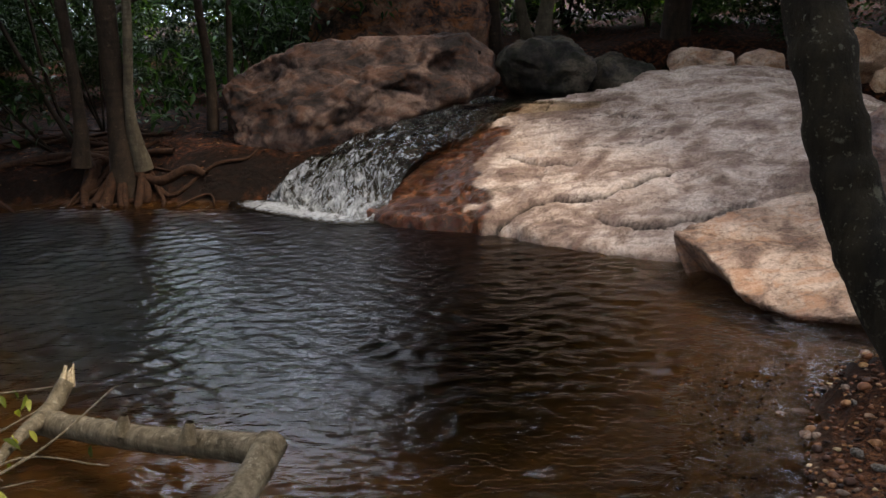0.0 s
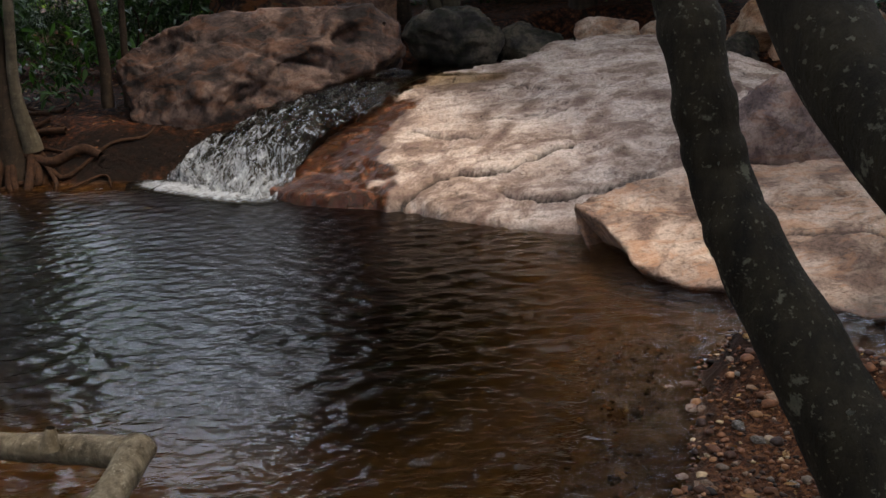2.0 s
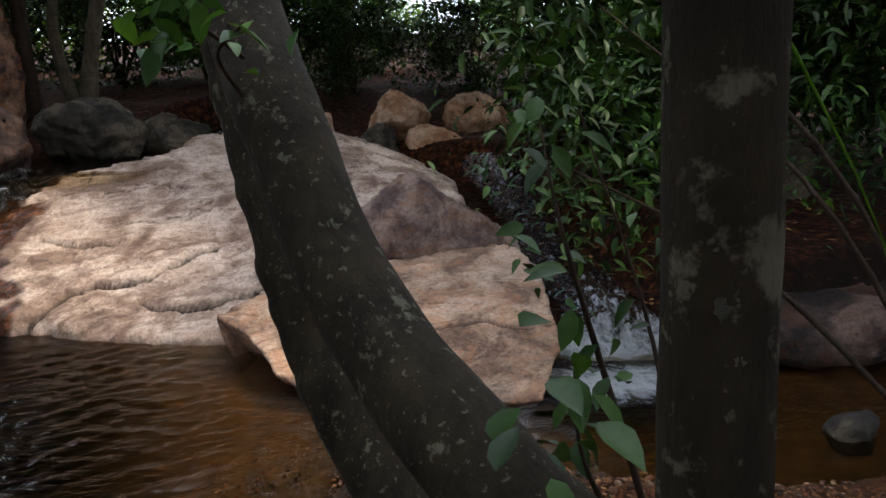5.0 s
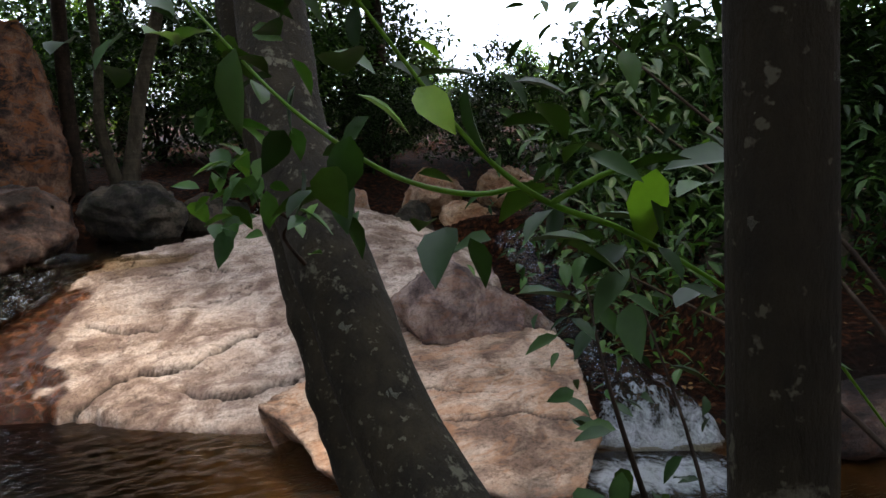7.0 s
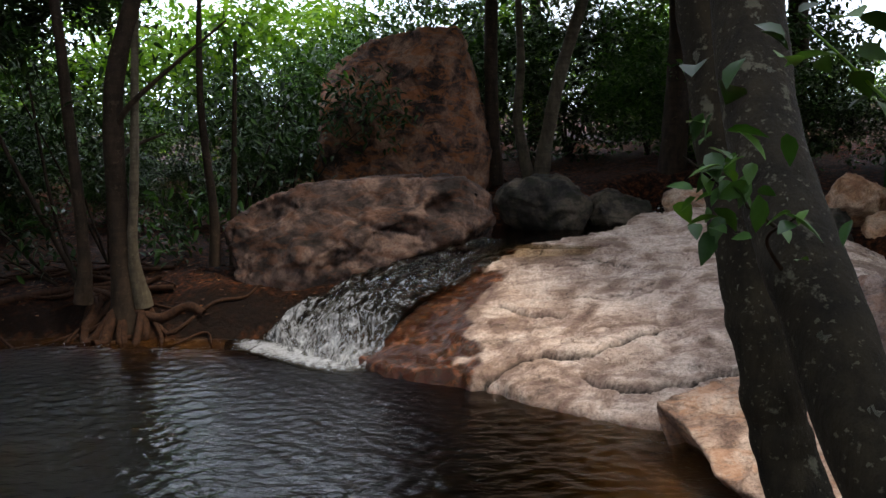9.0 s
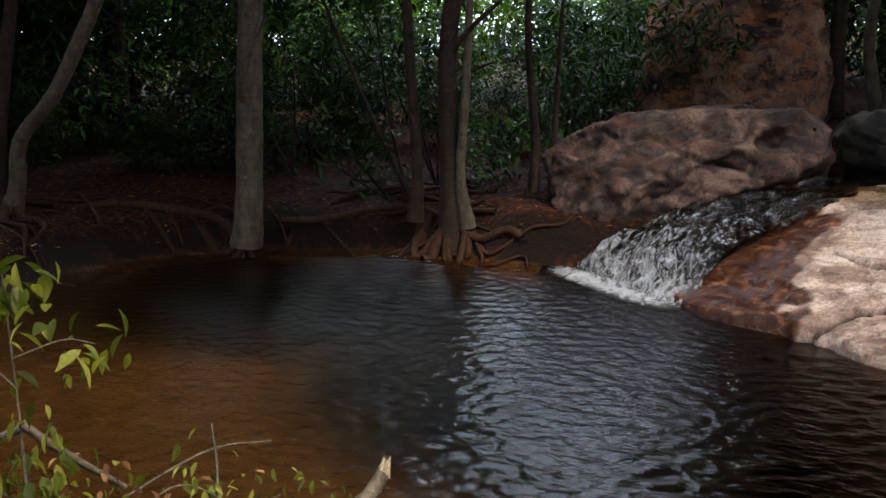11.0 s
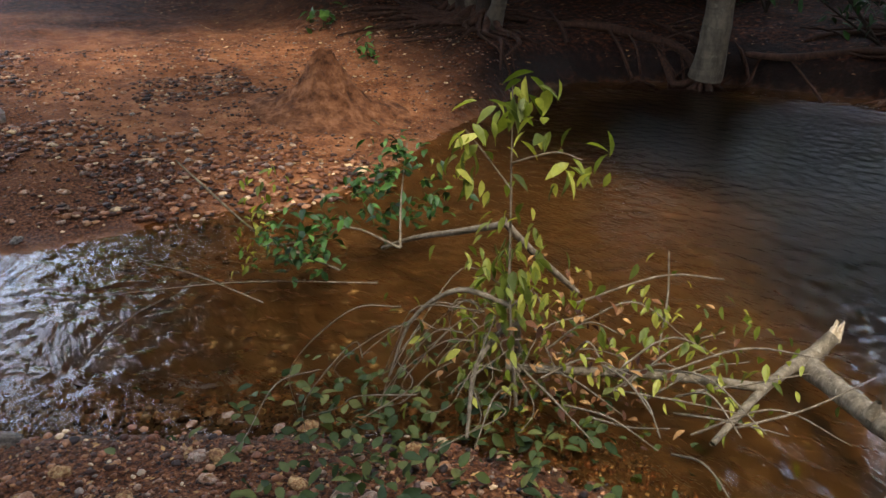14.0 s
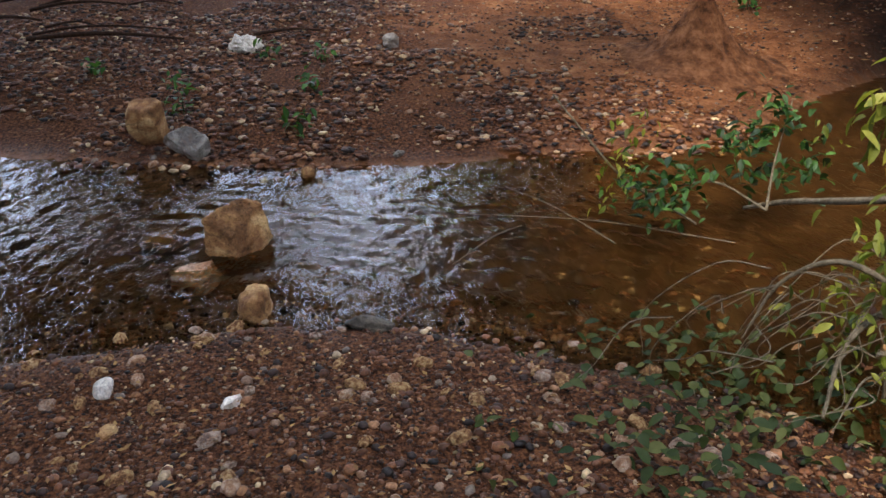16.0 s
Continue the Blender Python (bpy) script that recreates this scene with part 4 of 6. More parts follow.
def tree(name, path, radii, bark, label, crowns=(), leaf=None, roots=0, seed=1, branches=0, rough=0.12, sides=12):
    """A tapered trunk with limbs, roots and crown masses, each a part."""
    rng = np.random.default_rng(seed)
    base = new(name)
    tagged(base, label, "tree")
    base.location = path[0]
    o = np.array(path[0])

    def add(kind, mesh, mat):
        ob = part(kind, mesh, mat, base)
        ob.matrix_parent_inverse = Matrix.Translation(-Vector(path[0]))
        return ob
    add("trunk", limb_mesh("trunk", [tube(path, radii, sides, rough, seed, 12 * len(path))]), bark)
    pts = spline(path, 40)
    for b in range(branches):
        i = int(rng.uniform(16, 38))
        a = rng.uniform(0, 2 * math.pi)
        ln = rng.uniform(0.7, 1.8)
        p0 = pts[i]
        d = np.array([math.cos(a), math.sin(a), rng.uniform(0.3, 0.9)])
        mid = p0 + d * ln * 0.5 + rng.normal(size=3) * 0.1
        r = np.interp(i / 39, np.linspace(0, 1, len(radii)), radii) * 0.45
        add("branch", limb_mesh("branch", [tube([p0, mid, p0 + d * ln + rng.normal(size=3) * 0.15], [r, r * 0.6, r * 0.25], 7, 0.1, seed + b)]), bark)
    for b in range(roots):
        a = rng.uniform(0, 2 * math.pi)
        ln = rng.uniform(0.5, 1.5)
        p = []
        for k in range(6):
            t = k / 5
            x = o[0] + math.cos(a) * ln * t + rng.normal() * 0.05 * k ** 0.5
            y = o[1] + math.sin(a) * ln * t + rng.normal() * 0.05 * k ** 0.5
            z = max(z_at(x, y), -0.06) + 0.012 + (radii[0] * 0.9 if k == 0 else 0.02 * (1 - t))
            p.append((x, y, z))
            a += rng.normal() * 0.3
        r = rng.uniform(0.012, 0.035)
        add("root", limb_mesh("root", [tube(p, [r * 1.7, r, r * 0.4], 7, 0.2, seed + b)]), M_ROOT)
    for i, (x, y, z, s) in enumerate(crowns):
        ob = part("crown", leaf_set("crown", (seed + i) % 3, leaf or M_LEAF), None, base)
        ob.matrix_parent_inverse = Matrix.Translation(-Vector(path[0]))
        ob.matrix_basis = Matrix.LocRotScale((x, y, z), Euler((0, 0, rng.uniform(0, 6))), (s, s, s * 0.85))
    return base


# near trunks beside the camera
def ringed(radii, rings, n=90):
    """Radii along a trunk with swollen, notched rings at the shares given."""
    t = np.linspace(0, 1, n)
    r = np.interp(t, np.linspace(0, 1, len(radii)), radii)
    for at in rings:
        r = r * (1 + 0.09 * np.exp(-((t - at) / 0.011) ** 2) - 0.06 * np.exp(-((t - at - 0.018) / 0.006) ** 2))
    return list(r)


THIN = [(1.94, 2.24, 0.02), (1.789, 2.407, 0.35), (1.708, 2.545, 0.55), (1.618, 2.685, 0.75), (1.557, 2.793, 0.95), (1.514, 2.852, 1.2), (1.469, 2.964, 1.5), (1.432, 3.069, 1.8), (1.391, 3.174, 2.2), (1.35, 3.277, 3.0), (1.4, 3.4, 4.6)]
THIN_R = ringed([0.125, 0.109, 0.104, 0.089, 0.079, 0.078, 0.077, 0.076, 0.074, 0.065, 0.04], (0.33, 0.42, 0.47, 0.535, 0.62, 0.7))
thin = tree("leaning_tree", THIN, THIN_R, M_BARK_NEAR,
            "slender leaning tree trunk with dark lichen-spotted bark", crowns=[(2.6, 3.8, 6.4, 0.5)], leaf=M_LEAF_DARK, seed=3, rough=0.16, sides=32)
THICK = [(2.62, -0.09, 0.02), (2.376, 0.275, 0.35), (2.133, 0.639, 0.55), (1.886, 1.01, 0.75), (1.65, 1.392, 0.95), (1.482, 1.805, 1.2), (1.406, 2.05, 1.5), (1.377, 2.35, 1.8), (1.386, 2.6, 2.2), (1.367, 2.9, 3.0), (1.3, 3.1, 4.4)]
THICK_R = [0.14, 0.115, 0.104, 0.092, 0.082, 0.072, 0.07, 0.075, 0.083, 0.085, 0.05]
thick = tree("leaning_tree", THICK, THICK_R, M_BARK_NEAR,
             "dark leaning tree trunk with pale lichen patches", seed=4, rough=0.12, sides=32)
knob = part("knot", rock_mesh("knot", (0.05, 0.05, 0.05), 3, detail=3, cuts=4, rough=0.08), M_BARK_NEAR, thick, "pale healed branch knot")
knob.matrix_parent_inverse = Matrix.Translation(-Vector(THICK[0]))
knob.matrix_basis = Matrix.Translation((1.475, 1.73, 1.19))
YOUNG = [(1.435, 0.96, 0.15), (1.425, 0.96, 0.9), (1.422, 0.96, 1.4), (1.42, 0.96, 1.8), (1.42, 0.97, 3.0)]
YOUNG_R = [0.033, 0.03, 0.029, 0.028, 0.02]
young = tree("young_tree", YOUNG, YOUNG_R, M_BARK_NEAR, "straight slim tree trunk spotted with pale lichen", seed=5, rough=0.06, sides=24)

M_LICHEN = rock_material("pale lichen crust", (0.04, 0.04, 0.028), (0.075, 0.075, 0.054), (0.13, 0.13, 0.095), (0.06, 0.055, 0.035), "", 0.5, 6.0)
LICHEN = raw_mesh("lichen_patch", *pebble_disc(3))
LICHEN.materials.append(M_LICHEN)


def lichen(base, path, radii, count, z0, z1, sizes, seed):
    """Flat crusts of lichen stuck on the side of a trunk that faces the water."""
    rng = np.random.default_rng(seed)
    pts = spline(path, 200)
    rad = np.interp(np.linspace(0, 1, 200), np.linspace(0, 1, len(radii)), radii)
    tan = np.gradient(pts, axis=0)
    pick = np.where((pts[:, 2] > z0) & (pts[:, 2] < z1))[0]
    for _ in range(count):
        i = int(rng.choice(pick))
        t = Vector(tan[i]).normalized()
        a = rng.uniform(2.2, 5.2)
        d = Vector((math.cos(a), math.sin(a), 0))
        d = (d - t * d.dot(t)).normalized()
        k = rng.uniform(*sizes)
        ob = new("lichen_patch", LICHEN)
        ob.parent = base
        ob.matrix_parent_inverse = Matrix.Translation(-Vector(path[0]))
        side = t.cross(d)
        m = Matrix((side, t, d)).transposed().to_4x4()
        ob.matrix_basis = Matrix.Translation(Vector(pts[i]) + d * float(rad[i]) * 0.97) @ m @ Matrix.Diagonal((k, k * rng.uniform(0.9, 1.7), k * 0.35, 1))


for trunk, path, radii, args in ((thin, THIN, THIN_R, (34, 0.4, 2.2, (0.006, 0.016), 61)), (thick, THICK, THICK_R, (60, 0.6, 2.2, (0.005, 0.014), 62)), (young, YOUNG, YOUNG_R, (40, 0.95, 2.2, (0.0025, 0.006), 63))):
    lichen(trunk, path, radii, *args)

# trees of the far bank
tree("bank_tree", [(-5.45, 7.6, 0.1), (-5.38, 7.6, 0.5), (-5.25, 7.6, 2.0), (-5.13, 7.6, 3.2), (-5.0, 7.7, 6.0)], [0.19, 0.15, 0.135, 0.125, 0.08], M_BARK_PALE, "pale straight tree trunk rooted on the far bank",
     crowns=[(-5.6, 8.6, 4.9, 1.0), (-7.0, 8.2, 4.6, 1.1), (-5.4, 8.6, 7.2, 1.1), (-7.4, 7.4, 7.0, 1.2), (-6.6, 5.2, 5.6, 1.0)], leaf=M_LEAF_DARK, roots=12, seed=6, branches=4)
# crowns over the pool stay out of view; added to shade bank and water
tree("bank_tree", [(-3.36, 8.5, 0.0), (-3.34, 8.47, 0.35), (-3.33, 8.45, 0.8), (-3.3, 8.4, 2.1), (-3.15, 8.4, 2.9), (-2.6, 8.6, 4.6)], [0.21, 0.14, 0.108, 0.1, 0.09, 0.05], M_BARK, "dark forked tree trunk with spreading roots", crowns=[(-0.9, 9.4, 6.6, 1.1), (-4.9, 6.9, 7.4, 1.2), (-4.6, 5.6, 7.4, 1.2), (-1.4, 6.0, 7.6, 1.1), (-4.9, 7.9, 5.9, 1.0), (-2.6, 4.6, 8.2, 1.1), (-0.4, 4.2, 8.4, 1.1), (-2.4, 6.6, 9.2, 1.1), (-0.2, 7.4, 8.6, 1.0), (-3.0, 9.4, 6.0, 0.95), (-2.4, 8.2, 7.4, 0.8), (-4.7, 9.6, 5.3, 0.8), (-5.8, 10.8, 3.9, 0.9), (-1.7, 12.2, 5.5, 0.75), (-1.1, 11.4, 6.4, 0.8)], leaf=M_LEAF_DARK, roots=12, seed=8, branches=3)
tree("bank_tree", [(-3.16, 8.5, 0.3), (-3.19, 8.42, 0.9), (-3.1, 8.4, 1.8), (-3.0, 8.5, 4.0)], [0.1, 0.05, 0.045, 0.03], M_BARK_PALE, "thin pale stem beside a darker trunk", roots=3, seed=9)
tree("bank_tree", [(-3.75, 8.4, 0.35), (-3.7, 8.4, 0.9), (-3.76, 8.4, 2.2), (-3.82, 8.4, 3.3), (-4.1, 8.5, 5.0)], [0.1, 0.06, 0.055, 0.05, 0.03], M_BARK, "thin dark tree trunk on the far bank", roots=5, seed=10, branches=2)
tree("bank_tree", [(-2.72, 9.3, 0.6), (-2.7, 9.3, 1.2), (-2.78, 9.3, 2.4), (-2.7, 9.3, 4.0)], [0.07, 0.05, 0.04, 0.02], M_BARK, "thin dark tree stem beside the boulder", seed=11)
tree("bank_tree", [(-2.55, 9.4, 0.6), (-2.5, 9.4, 1.4), (-2.4, 9.4, 3.0)], [0.045, 0.035, 0.02], M_BARK, "thin dark tree stem beside the boulder", seed=12)
clump = new("multi_stem_tree")
tagged(clump, "many-stemmed brown tree with bare roots on the far bank", "tree")
mrng = np.random.default_rng(20)
for i, (bx, topx) in enumerate(((-8.2, -8.72), (-8.1, -8.24), (-7.95, -7.8), (-7.75, -7.3), (-7.6, -6.4))):
    lean = topx - bx
    p = [(bx, 6.3, 0.42), (bx + lean * 0.2, 6.26, 0.85), (bx + lean * (0.4 if i == 4 else 0.6), 6.2, 1.35), (topx, 6.2, 1.95), (topx + lean * 0.9, 6.3, 3.6), (topx + lean * 1.2, 6.5, 5.4)]
    part("stem", limb_mesh("stem", [tube(p, [0.13, 0.085, 0.075, 0.07, 0.055, 0.03], 14, 0.14, 20 + i, 60)]), M_BARK_PALE if i % 2 == 0 else M_BARK, clump)
for i in range(34):
    a, ln = mrng.uniform(-2.9, 0.5), mrng.uniform(0.6, 1.9)
    x, y, p = -7.9 + mrng.normal() * 0.2, 6.25, []
    for k in range(7):
        p.append((x, y, max(z_at(x, y), -0.05) + (0.2 if k == 0 else 0.03 + 0.03 * mrng.uniform())))
        x, y = x + math.cos(a) * ln / 6, y + math.sin(a) * ln / 6
        a += mrng.normal() * 0.28
    r = mrng.uniform(0.012, 0.03)
    part("root", limb_mesh("root", [tube(p, [r * 1.9, r * 1.1, r, r * 0.35], 7, 0.25, i, 24)]), M_ROOT, clump)
for i, (x, y, z, k) in enumerate(((-9.4, 6.7, 4.6, 1.0), (-8.6, 6.2, 6.8, 1.1), (-7.9, 6.6, 4.8, 1.0), (-6.4, 6.6, 5.2, 1.0), (-6.2, 6.2, 7.0, 1.1))):
    ob = part("crown", leaf_set("crown", i % 3, M_LEAF_DARK), None, clump)
    ob.matrix_basis = Matrix.LocRotScale((x, y, z), Euler((0, 0, i * 1.3)), (k, k, k * 0.85))
# long bare roots and leaning poles along the far bank
for pts, r in (([(-7.3, 6.9, 0.52), (-6.9, 7.25, 0.5), (-6.4, 7.55, 0.45), (-5.95, 7.75, 0.42), (-5.5, 7.65, 0.3)], 0.06), ([(-5.2, 7.9, 0.35), (-4.9, 8.3, 0.42), (-4.4, 8.75, 0.5), (-3.9, 8.8, 0.5), (-3.4, 8.6, 0.42)], 0.045),
               ([(-5.1, 8.5, 0.36), (-4.95, 8.8, 0.48), (-4.7, 9.1, 0.58)], 0.03), ([(-9.2, 5.1, 0.6), (-8.9, 5.5, 0.66), (-8.6, 5.9, 0.66), (-8.2, 6.2, 0.6)], 0.035), ([(-3.35, 8.45, 0.35), (-3.0, 8.45, 0.38), (-2.7, 8.5, 0.3), (-2.5, 8.45, 0.12)], 0.05), ([(-3.4, 8.4, 0.3), (-3.45, 8.2, 0.12), (-3.5, 8.1, -0.08)], 0.06)):
    p = [(x, y, max(z_at(x, y), -0.04) + 0.035 if k else z) for k, (x, y, z) in enumerate(pts)]
    tagged(part("root", limb_mesh("root", [tube(p, [r * 0.7, r, r * 0.9, r * 0.8], 10, 0.25, 7, 40)]), M_ROOT), "thick bare root running along the far bank", "root")
for p, r in (([(-3.95, 8.7, 0.5), (-4.3, 8.6, 1.3), (-4.75, 8.5, 2.4), (-5.1, 8.5, 3.2)], 0.022), ([(-4.05, 8.8, 0.5), (-4.2, 8.7, 1.4), (-4.35, 8.7, 2.6)], 0.018)):
    tagged(part("pole_stem", limb_mesh("pole_stem", [tube(p, [r * 1.3, r, r * 0.7], 8, 0.12, 4, 30)]), M_BARK), "thin leaning bare stem on the far bank", "stem")
# trees round the upper stream
tree("stream_tree", [(0.12, 12.6, 1.3), (0.1, 12.5, 2.1), (0.12, 12.5, 3.8), (0.3, 12.5, 6.0)], [0.13, 0.1, 0.09, 0.06], M_BARK, "dark tree trunk beside the tall boulder", crowns=[(-0.6, 11.6, 5.6, 1.0), (1.4, 13.2, 6.4, 1.0), (-1.0, 13.4, 5.6, 1.0), (-0.2, 13.4, 7.6, 1.1), (0.2, 13.6, 5.3, 0.9), (1.6, 14.4, 5.4, 0.9), (-0.8, 11.4, 8.0, 1.1)], leaf=M_LEAF, seed=30, roots=3)
# crowns out of view at the right are added to shade the boulders
tree("stream_tree", [(0.75, 12.5, 1.3), (0.85, 12.5, 1.9), (1.05, 12.5, 2.8), (1.4, 12.5, 3.9), (1.9, 12.6, 5.5)], [0.13, 0.1, 0.09, 0.08, 0.05], M_BARK_PALE, "curved pale tree trunk by the upper stream", crowns=[(2.8, 11.8, 5.4, 1.1), (3.8, 9.6, 6.2, 0.9), (5.2, 9.0, 6.4, 0.9), (4.4, 11.8, 5.8, 1.1), (2.4, 13.2, 5.4, 0.9), (3.9, 13.0, 5.6, 0.9), (5.8, 11.4, 5.8, 1.0)], leaf=M_LEAF, seed=31, roots=3)
tree("stream_tree", [(0.6, 12.8, 1.3), (0.45, 12.7, 2.2), (0.5, 12.7, 3.0), (0.45, 12.7, 4.6)], [0.09, 0.07, 0.06, 0.04], M_BARK_PALE, "slim pale tree trunk by the upper stream", seed=32)

# ---- bushes and thickets ----
def bush(at, s, material, label, seed):
    rng = np.random.default_rng(seed)
    x, y = at
    z = z_at(x, y)
    base = new("bush")
    base.location = (x, y, z)
    tagged(base, label, "bush")
    for k in range(4):
        a, ln = rng.uniform(0, 6.28), rng.uniform(0.8, 1.4) * s
        d = np.array([math.cos(a) * 0.4, math.sin(a) * 0.4, 1.0])
        part("stem", limb_mesh("stem", [tube([(0, 0, -0.05), d * ln * 0.5 + rng.normal(size=3) * 0.08, d * ln], [0.025 * s, 0.015 * s, 0.006 * s], 6)]), M_BARK, base)
    ob = part("foliage", leaf_set("bush", seed % 3, material), None, base)
    ob.matrix_basis = Matrix.LocRotScale((0, 0, 1.05 * s), Euler((0, 0, rng.uniform(0, 6))), (s, s, s))
    return base


# bush tones paint the light: shaded green in front, sunlit green behind
n_bush = 0
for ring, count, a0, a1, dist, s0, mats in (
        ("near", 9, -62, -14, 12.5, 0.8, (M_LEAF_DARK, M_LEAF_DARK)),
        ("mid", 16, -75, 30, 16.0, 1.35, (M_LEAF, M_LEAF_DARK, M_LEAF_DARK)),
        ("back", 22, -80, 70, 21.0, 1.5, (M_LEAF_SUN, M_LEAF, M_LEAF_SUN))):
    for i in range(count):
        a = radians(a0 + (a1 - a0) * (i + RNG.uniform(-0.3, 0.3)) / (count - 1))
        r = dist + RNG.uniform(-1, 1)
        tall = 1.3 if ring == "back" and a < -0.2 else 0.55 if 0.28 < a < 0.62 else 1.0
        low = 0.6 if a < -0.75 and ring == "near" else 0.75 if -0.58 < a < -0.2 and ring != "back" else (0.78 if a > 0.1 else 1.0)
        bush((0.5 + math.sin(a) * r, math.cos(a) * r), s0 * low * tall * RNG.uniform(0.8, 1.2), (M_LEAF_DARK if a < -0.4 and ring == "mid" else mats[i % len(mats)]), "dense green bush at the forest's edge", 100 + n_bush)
        n_bush += 1
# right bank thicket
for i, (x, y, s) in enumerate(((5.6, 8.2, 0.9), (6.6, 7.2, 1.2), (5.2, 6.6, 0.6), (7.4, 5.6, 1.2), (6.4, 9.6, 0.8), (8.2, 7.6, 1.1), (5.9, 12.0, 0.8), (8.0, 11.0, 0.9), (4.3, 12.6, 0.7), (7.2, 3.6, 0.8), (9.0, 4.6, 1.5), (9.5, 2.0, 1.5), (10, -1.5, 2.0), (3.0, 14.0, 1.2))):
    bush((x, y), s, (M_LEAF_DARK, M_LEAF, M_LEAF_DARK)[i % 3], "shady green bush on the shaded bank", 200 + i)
# the wood goes on round the clearing, behind the camera too
for i in range(16):
    a = radians(95 + 200 * i / 15)
    r = 13 + 3 * (i % 3)
    bush((math.sin(a) * r, math.cos(a) * r), 1.1 if 240 < math.degrees(a) < 292 else 2.2, (M_LEAF, M_LEAF_DARK)[i % 2], "tall green bush at the clearing's edge", 300 + i)
for i, (x, y, r) in enumerate(((9.4, 4.2, 1.2), (9.6, 9.6, 1.3), (7.0, -0.8, 1.2), (-10, 10, 1.3), (-3.0, -3.2, 1.2), (3.0, -3.0, 1.3), (-5.0, -7.0, 1.4), (-13.5, -3.0, 1.2), (4.6, 14.5, 1.2), (-11.5, 11.5, 1.2), (-13.5, 7, 1.3), (-17.0, 13, 1.3), (0.5, 21, 1.2))):
    z = z_at(x, y)
    tree("forest_tree", [(x, y, z), (x + 0.1, y, z + 2), (x, y + 0.2, z + 4.5), (x + 0.2, y, z + 7)], [0.2, 0.15, 0.12, 0.06], M_BARK, "forest tree with a leafy crown",
         crowns=[(x, y, z + 4.6, r), (x + 1.7, y + 0.6, z + 5.4, r), (x - 1.6, y - 0.5, z + 5.0, r), (x + 0.6, y - 0.8, z + 7.2, r), (x - 0.8, y + 0.9, z + 7.4, r)], leaf=M_LEAF, seed=400 + i)
# added out of view: this crown only dims the sun on the beach
tree("forest_tree", [(-2.2, -3.6, 0.3), (-2.3, -2.6, 3), (-2.8, -0.5, 5.4), (-3.0, 2.0, 7.0)], [0.22, 0.17, 0.12, 0.05], M_BARK, "unseen leaning tree added to shade the beach and stream",
     crowns=[(-2.4, 0.8, 7.8, 0.8), (-1.6, -0.6, 6.8, 0.8)], leaf=M_LEAF, seed=440)
# unseen tall trees behind the camera and on the banks, added to block the sky
for i, (x, y, crowns) in enumerate((
        (3.2, -2.4, [(4.0, -1.6, 6.2, 1.0), (3.2, -2.6, 5.0, 1.0)]),
        (-7.6, -3.4, [(-8.6, -2.6, 6.0, 1.3), (-6.6, -3.6, 4.4, 1.2), (-10.5, -2.4, 3.2, 0.9), (-10.8, -4.0, 3.5, 1.0), (-10.4, -2.0, 5.0, 0.9), (-11.4, -0.5, 2.8, 0.6), (-11.3, -0.6, 4.8, 0.75), (-11.2, 1.9, 5.4, 0.75)]),
        (-9.5, -6.0, [(-10.4, 2.6, 3.4, 0.9), (-7.9, 4.6, 6.4, 1.2), (-9.2, 2.4, 5.6, 1.2), (-10.6, 4.4, 5.0, 1.2)]),
        (-4.4, -6.2, [(-4.4, -6.0, 3.6, 1.3), (-2.6, -5.6, 5.0, 1.3), (-6.2, -5.8, 5.6, 1.3), (-4.4, -4.4, 7.0, 1.2)]),
        (-1.0, -6.0, [(-1.0, -6.0, 3.2, 1.3), (1.0, -5.6, 4.8, 1.3), (-0.6, -4.0, 6.8, 1.2), (1.6, -3.2, 7.0, 1.1)]),
        (6.2, 1.2, [(6.2, 1.0, 3.6, 1.0), (7.2, 2.2, 4.4, 1.1), (5.6, -0.6, 5.0, 1.1)]),
        (2.6, 12.9, [(2.0, 9.9, 5.7, 0.8), (3.4, 9.6, 5.5, 0.8), (0.8, 10.2, 5.9, 0.8), (-0.6, 10.6, 6.2, 0.8), (4.9, 7.4, 5.6, 0.8), (5.6, 5.6, 4.8, 1.0), (4.6, 9.0, 6.6, 0.9)]),
        (-12.2, 6.2, [(-11.4, 6.4, 4.2, 1.2), (-10.2, 7.6, 5.4, 1.2), (-9.2, 6.4, 5.6, 1.1), (-8.4, 8.4, 5.2, 1.0)]))):
    z = z_at(x, y)
    tree("forest_tree", [(x, y, z - 0.1), (x + 0.1, y, z + 2), (x, y + 0.2, z + 4.0), (x + 0.2, y, z + 6)], [0.2, 0.15, 0.12, 0.06], M_BARK, "unseen tall tree, its crown added to shade the banks", crowns=crowns, leaf=M_LEAF_DARK, seed=460 + i, branches=3)

# ---- gravel, stones, mound ----
def pebble_shape(rng, detail):
    bm = bmesh.new()
    bmesh.ops.create_icosphere(bm, subdivisions=detail, radius=0.5)
    v = np.array([x.co for x in bm.verts])
    f = np.array([[q.index for q in x.verts] for x in bm.faces])
    bm.free()
    v = v * (1 + rng.normal(size=(len(v), 1)) * (0.24 if detail == 1 else 0.12)) * np.array([1, rng.uniform(0.6, 0.9), rng.uniform(0.35, 0.6)])
    return v, f


SHAPES = [pebble_shape(np.random.default_rng(70 + i), 1) for i in range(8)]
FINE_SHAPES = [pebble_shape(np.random.default_rng(80 + i), 2) for i in range(8)]


